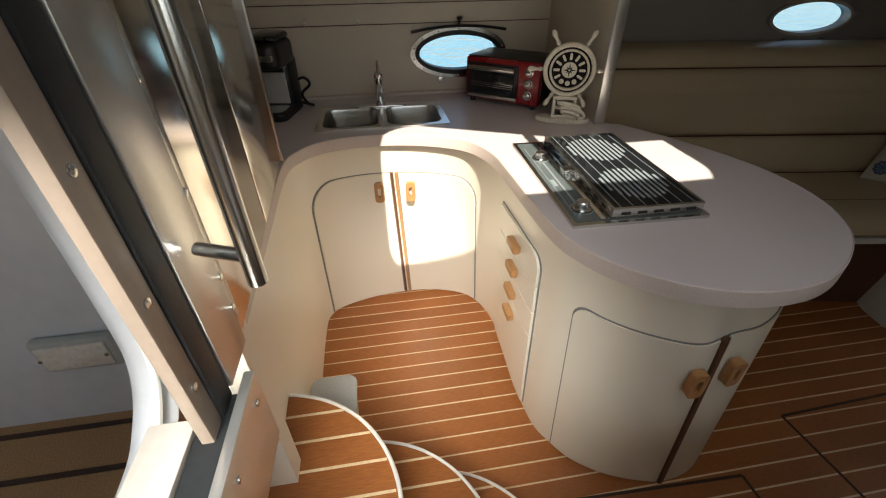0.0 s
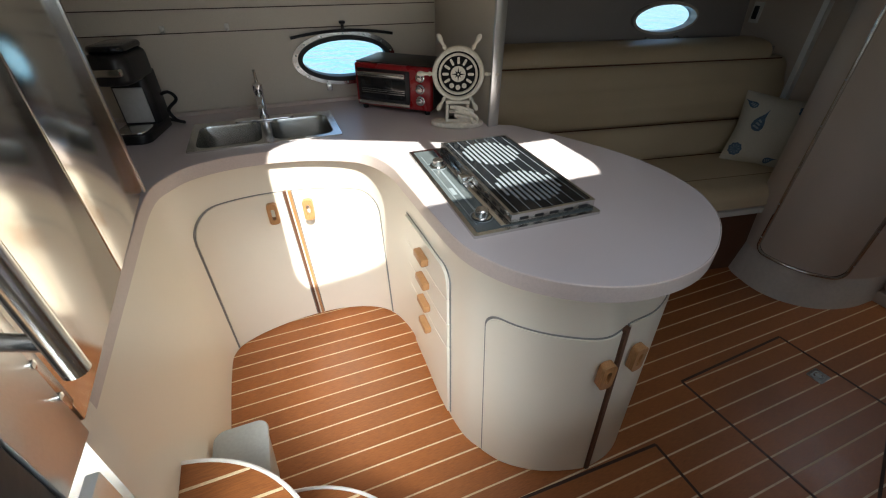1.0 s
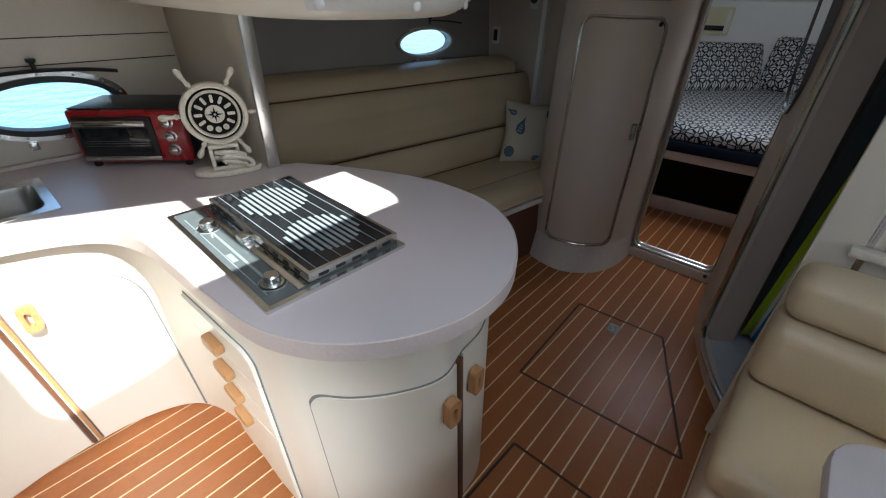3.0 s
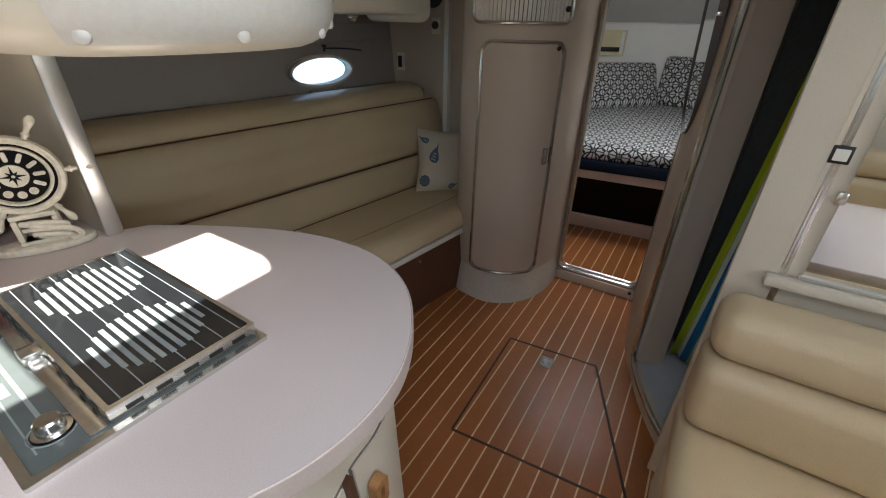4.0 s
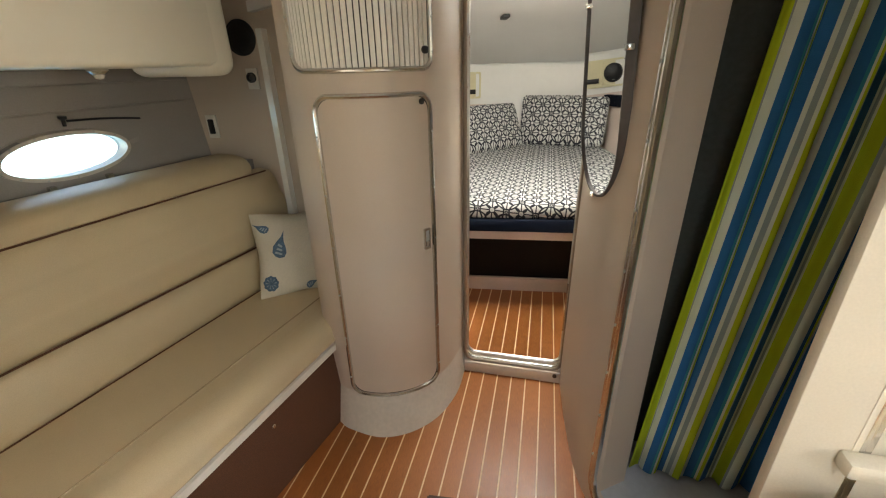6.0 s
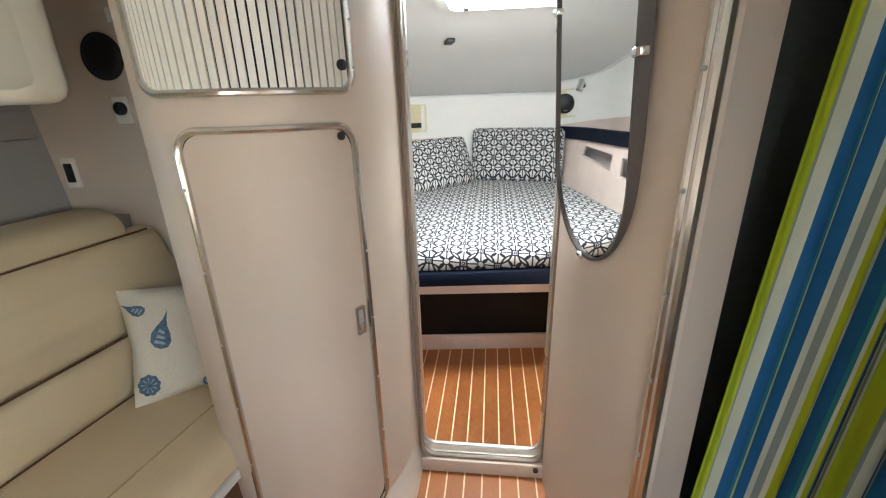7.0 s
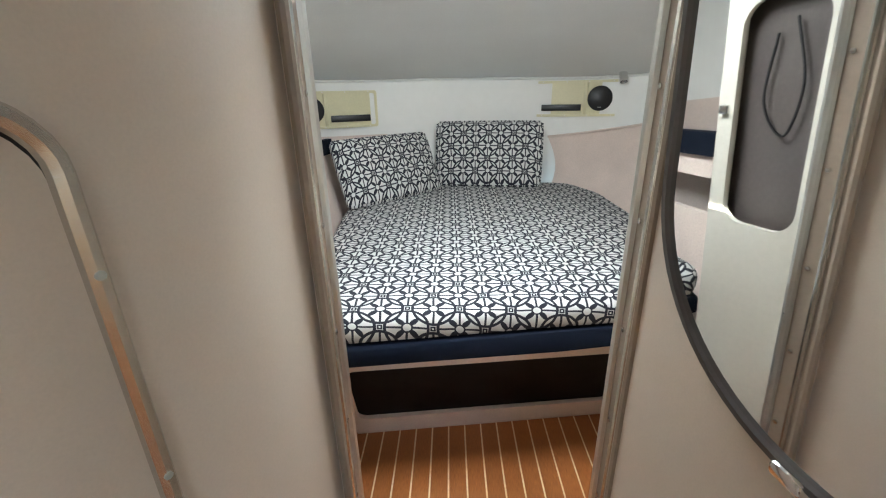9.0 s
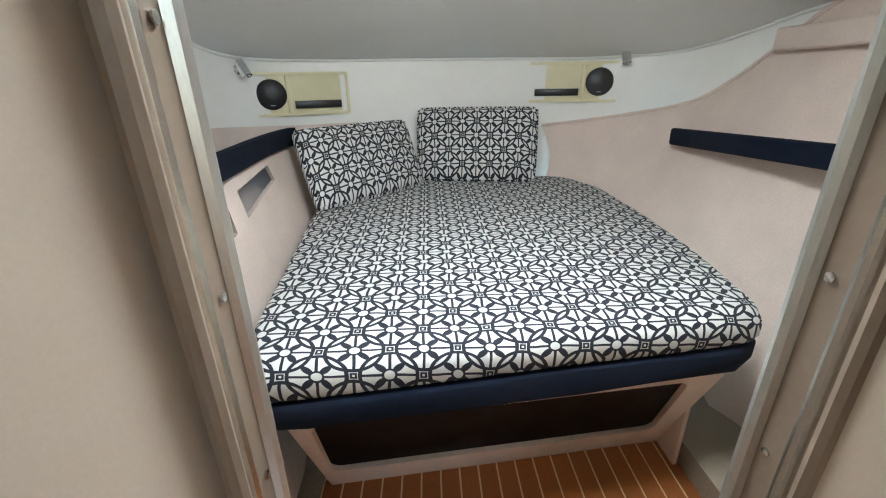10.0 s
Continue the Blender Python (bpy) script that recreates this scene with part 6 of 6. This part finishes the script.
for cx in (-0.118, 0.118):
    for k in range(11):
        yy = -0.078 + 0.0156 * k
        half = 0.088 * math.sqrt(max(0.06, 1 - (yy / 0.086) ** 2))
        part("burner_mark", move(box(cx - half, cx + half, yy - 0.0040, yy + 0.0040, 0.0326, 0.0332), H0 @ Matrix.Translation((0.0, 0.048, 0))), PEARL, lid)
for yy in (-0.096, -0.064, -0.032, 0.0, 0.032, 0.064, 0.096):
    part("pale_line", move(box(-0.24, 0.24, yy - 0.0009, yy + 0.0009, 0.0326, 0.0330), H0 @ Matrix.Translation((0, 0.048, 0))), PEARL, lid)
for k in range(5):
    part("slot", move(box(0.2485, 0.2512, -0.085 + k * 0.0425 - 0.012, -0.085 + k * 0.0425 + 0.012, 0.016, 0.023), H0 @ Matrix.Translation((0, 0.048, 0))), BLACK, lid)
for k in range(10):
    if k in (3, 4, 5):
        continue
    part("slot", move(box(-0.21 + k * 0.046 - 0.010, -0.21 + k * 0.046 + 0.010, -0.1215, -0.1188, 0.015, 0.022), H0 @ Matrix.Translation((0, 0.048, 0))), BLACK, lid)
part("lock_tab", move(box(-0.025, 0.012, -0.150, -0.118, 0.006, 0.028, 0.004), H0 @ Matrix.Translation((0, 0.048, 0))), STEEL, hob)
part("ledge", move(box(-0.250, 0.250, -0.098, -0.074, 0.004, 0.010, 0.001), H0), STEEL, hob, "bright metal ledge before the cover")
for x in (-0.135, 0.19):
    part("knob", move(lathe([(0.024, 0.006), (0.024, 0.009), (0.018, 0.010), (0.017, 0.026), (0.014, 0.029), (0, 0.029)], 24), H0 @ Matrix.Translation((x, -0.122, 0))), STEEL, hob, "steel control knob")
    part("knob_ring", move(lathe([(0.030, 0.006), (0.030, 0.0068), (0.027, 0.0068), (0.027, 0.006)], 24), H0 @ Matrix.Translation((x, -0.122, 0))), PEARL, hob)
part("pale_line", move(box(-0.10, 0.16, -0.128, -0.122, 0.006, 0.0068), H0), PEARL, hob)
part("pale_line", move(box(-0.22, 0.22, -0.150, -0.1475, 0.006, 0.0068), H0), PEARL, hob)
part("pale_line", move(box(0.02, 0.06, -0.146, -0.134, 0.006, 0.0068), H0), PEARL, hob)

# printed cushion on the settee
def printed_cushion():
    m = pose(-1.335, 2.79, 0.655, 0, 0, 35) @ pose(0, 0, 0, -22, 2, 0)
    w = h = 0.40
    th = 0.13
    sides = []
    for sgn in (1, -1):
        rows = []
        for i in range(15):
            r = []
            for j in range(15):
                u, v = 2 * i / 14 - 1, 2 * j / 14 - 1
                b = max(0, (1 - u * u)) ** 0.45 * max(0, (1 - v * v)) ** 0.45
                pin = 1 - 0.09 * (1 - abs(v)) * abs(u) ** 3
                piv = 1 - 0.09 * (1 - abs(u)) * abs(v) ** 3
                r.append(Vector((u * w / 2 * pin, -sgn * (0.004 + th / 2 * b), v * h / 2 * piv)))
            rows.append(r)
        sides.append(rows)
    c = tagged(part("throw_cushion", slab(sides[0], sides[1]), COTTON, None, m=m), "cream cotton cushion printed with blue shells", "cushion")

    def patch(pts, up=0.0):
        cx, cy = sum(p[0] for p in pts) / len(pts), sum(p[1] for p in pts) / len(pts)
        bm = bmesh.new()

        def lift_to(x, y):
            u, v = 2 * x / w, 2 * y / h
            b = max(0, (1 - u * u)) ** 0.45 * max(0, (1 - v * v)) ** 0.45
            return Vector((x, -(0.0065 + up + th / 2 * b), y))
        rings = [[bm.verts.new(lift_to(cx + (x - cx) * s, cy + (y - cy) * s)) for x, y in pts] for s in (1, 0.66, 0.33)]
        mid = bm.verts.new(lift_to(cx, cy))
        n = len(pts)
        for a, d in zip(rings, rings[1:]):
            for i in range(n):
                bm.faces.new((a[i], a[(i + 1) % n], d[(i + 1) % n], d[i]))
        for i in range(n):
            bm.faces.new((rings[-1][i], rings[-1][(i + 1) % n], mid))
        return move(bm, m)

    whelk = [(1.25, 0.0), (0.75, 0.10), (0.38, 0.30), (0.0, 0.46), (-0.42, 0.42), (-0.66, 0.18), (-0.72, -0.10), (-0.60, -0.40), (-0.28, -0.48), (0.10, -0.36), (0.45, -0.16), (0.80, -0.06)]
    scallop = [(math.cos(a) * (1 + 0.07 * math.cos(9 * a)), math.sin(a) * (0.9 + 0.07 * math.cos(9 * a))) for a in span(0, 6.2832, 28)[:-1]]

    def placed(pts, cx, cy, r, turn):
        return [(cx + r * (x * math.cos(turn) - y * math.sin(turn)), cy + r * (x * math.sin(turn) + y * math.cos(turn))) for x, y in pts]
    for cx, cy, r, t, kind in ((-0.085, 0.03, 0.066, 1.25, whelk), (0.11, 0.125, 0.042, 0, scallop), (0.10, -0.055, 0.058, 1.9, whelk), (-0.150, 0.125, 0.040, 2.6, whelk), (-0.145, -0.13, 0.036, 1.5, scallop),
                            (0.03, -0.155, 0.034, 0.4, whelk)):
        p = part("shell_print", patch(placed(kind, cx, cy, r, t)), PRINT_BLUE, c, "blue printed shell")
        streaks = [[(-0.45 + 0.28 * k, 0.26 - 0.03 * k), (-0.30 + 0.28 * k, 0.22 - 0.04 * k), (-0.38 + 0.26 * k, -0.26 + 0.06 * k), (-0.50 + 0.26 * k, -0.22 + 0.06 * k)] for k in range(3)] if kind is whelk else [
            [(0.15 * math.cos(a), 0.15 * math.sin(a)), (0.72 * math.cos(a - 0.09), 0.66 * math.sin(a - 0.09)), (0.72 * math.cos(a + 0.09), 0.66 * math.sin(a + 0.09))] for a in span(0, 6.2832, 9)[:-1]]
        for q in streaks:
            part("shell_line", patch(placed(q, cx, cy, r, t), 0.0012), PRINT_PALE, p)


printed_cushion()

# bin beside the steps
binn = thing("waste_bin", (-0.70, -0.14, 0), "pale grey plastic bin beside the steps", "bin")
part("shell", slab([[Vector((-0.70 + x * s, -0.14 + y * s, z)) for x, y in rounded(0.20, 0.15, 0.03) + rounded(0.20, 0.15, 0.03)[:1]] for z, s in ((0.0, 0.8), (0.235, 1.0))],
                   [[Vector((-0.70 + x * s * .96, -0.14 + y * s * .96, z)) for x, y in rounded(0.20, 0.15, 0.03) + rounded(0.20, 0.15, 0.03)[:1]] for z, s in ((0.0, 0.8), (0.235, 1.0))]), GREY_PLASTIC, binn)
part("lid", move(prism(rounded(0.21, 0.16, 0.035), 0.235, 0.25, 0.005), Matrix.Translation((-0.70, -0.14, 0))), GREY_PLASTIC, binn)

# snap studs on the galley wall lining
structure("trim_galley_seam", box(-1.872, -1.861, -0.5, 0.92, 1.2235, 1.2265), SEAM_DARK, "dark seam in the wall vinyl")
structure("trim_galley_seam_upper", box(-1.874, -1.863, -0.5, 0.92, 1.3015, 1.3045), SEAM_DARK)
for y in (-0.16, 0.06):
    sn = thing("hook", (-1.86, y, 1.235), "small cream plastic hook on the wall", "hook")
    part("plate", box(-1.866, -1.855, y - 0.008, y + 0.008, 1.228, 1.252, 0.003), WHITE_PLASTIC, sn)
    part("peg", tube([(-1.857, y, 1.234), (-1.843, y, 1.231), (-1.838, y, 1.238)], 0.004, 8), WHITE_PLASTIC, sn)

# ---- floor hatches and planks ----


def floor_hatch(corners, ring, label):
    h = thing("floor_hatch", (ring[0], ring[1], 0), label, "floor hatch", "floor hatches")
    n = len(corners)
    for i in range(n if len(corners) > 3 else n - 1):
        a, c = Vector((*corners[i], 0)), Vector((*corners[(i + 1) % n], 0))
        t = (c - a).normalized()
        s = Vector((-t.y, t.x, 0)) * 0.005
        part("seam", prism([((a + s).x, (a + s).y), ((c + s).x, (c + s).y), ((c - s).x, (c - s).y), ((a - s).x, (a - s).y)], -0.002, 0.0012), SEAM_DARK, h)
    m = pose(ring[0], ring[1], 0.0, 0, 0, 5)
    rp = part("ring_plate", move(ring_plate(rounded(0.062, 0.075, 0.006, 3), rounded(0.042, 0.05, 0.006, 3), -0.002, 0.003), m), CHROME, h, "chrome lifting ring")
    part("ring_well", move(box(-0.022, 0.022, -0.027, 0.027, -0.003, 0.0012), m), GREY_PLASTIC, h)
    part("ring", move(tube([Vector((0.015 * math.cos(a), 0.016 * math.sin(a) + 0.002, 0.003)) for a in span(0, 6.2832, 24)[:-1]], 0.0028, 6, closed=True), m), CHROME, h)


floor_hatch([(-0.53, 1.53), (-0.552, 2.17), (-0.122, 2.21), (0.14, 1.585)], (-0.335, 2.10), "teak floor hatch outlined by dark seams")
floor_hatch([(-0.355, 1.215), (0.10, 1.225), (0.10, 0.62), (-0.375, 0.60)], (-0.10, 1.11), "teak floor hatch beside the galley")

PITCH = 0.0702


def plank(x, y0, y1):
    w = PITCH - 0.0062
    me_bm = bmesh.new()
    bmesh.ops.create_cube(me_bm, size=1, matrix=Matrix.Translation((x, (y0 + y1) / 2, -0.0035)) @ Matrix.Diagonal((w, y1 - y0, 0.007, 1)))
    part("plank", me_bm, TEAK, floor, smooth=False)


x = -1.605
while x < 0.62:
    plank(x, -0.42, 2.882)
    if -0.85 < x < 0.55:
        plank(x, 2.958, 3.95)
    x += PITCH
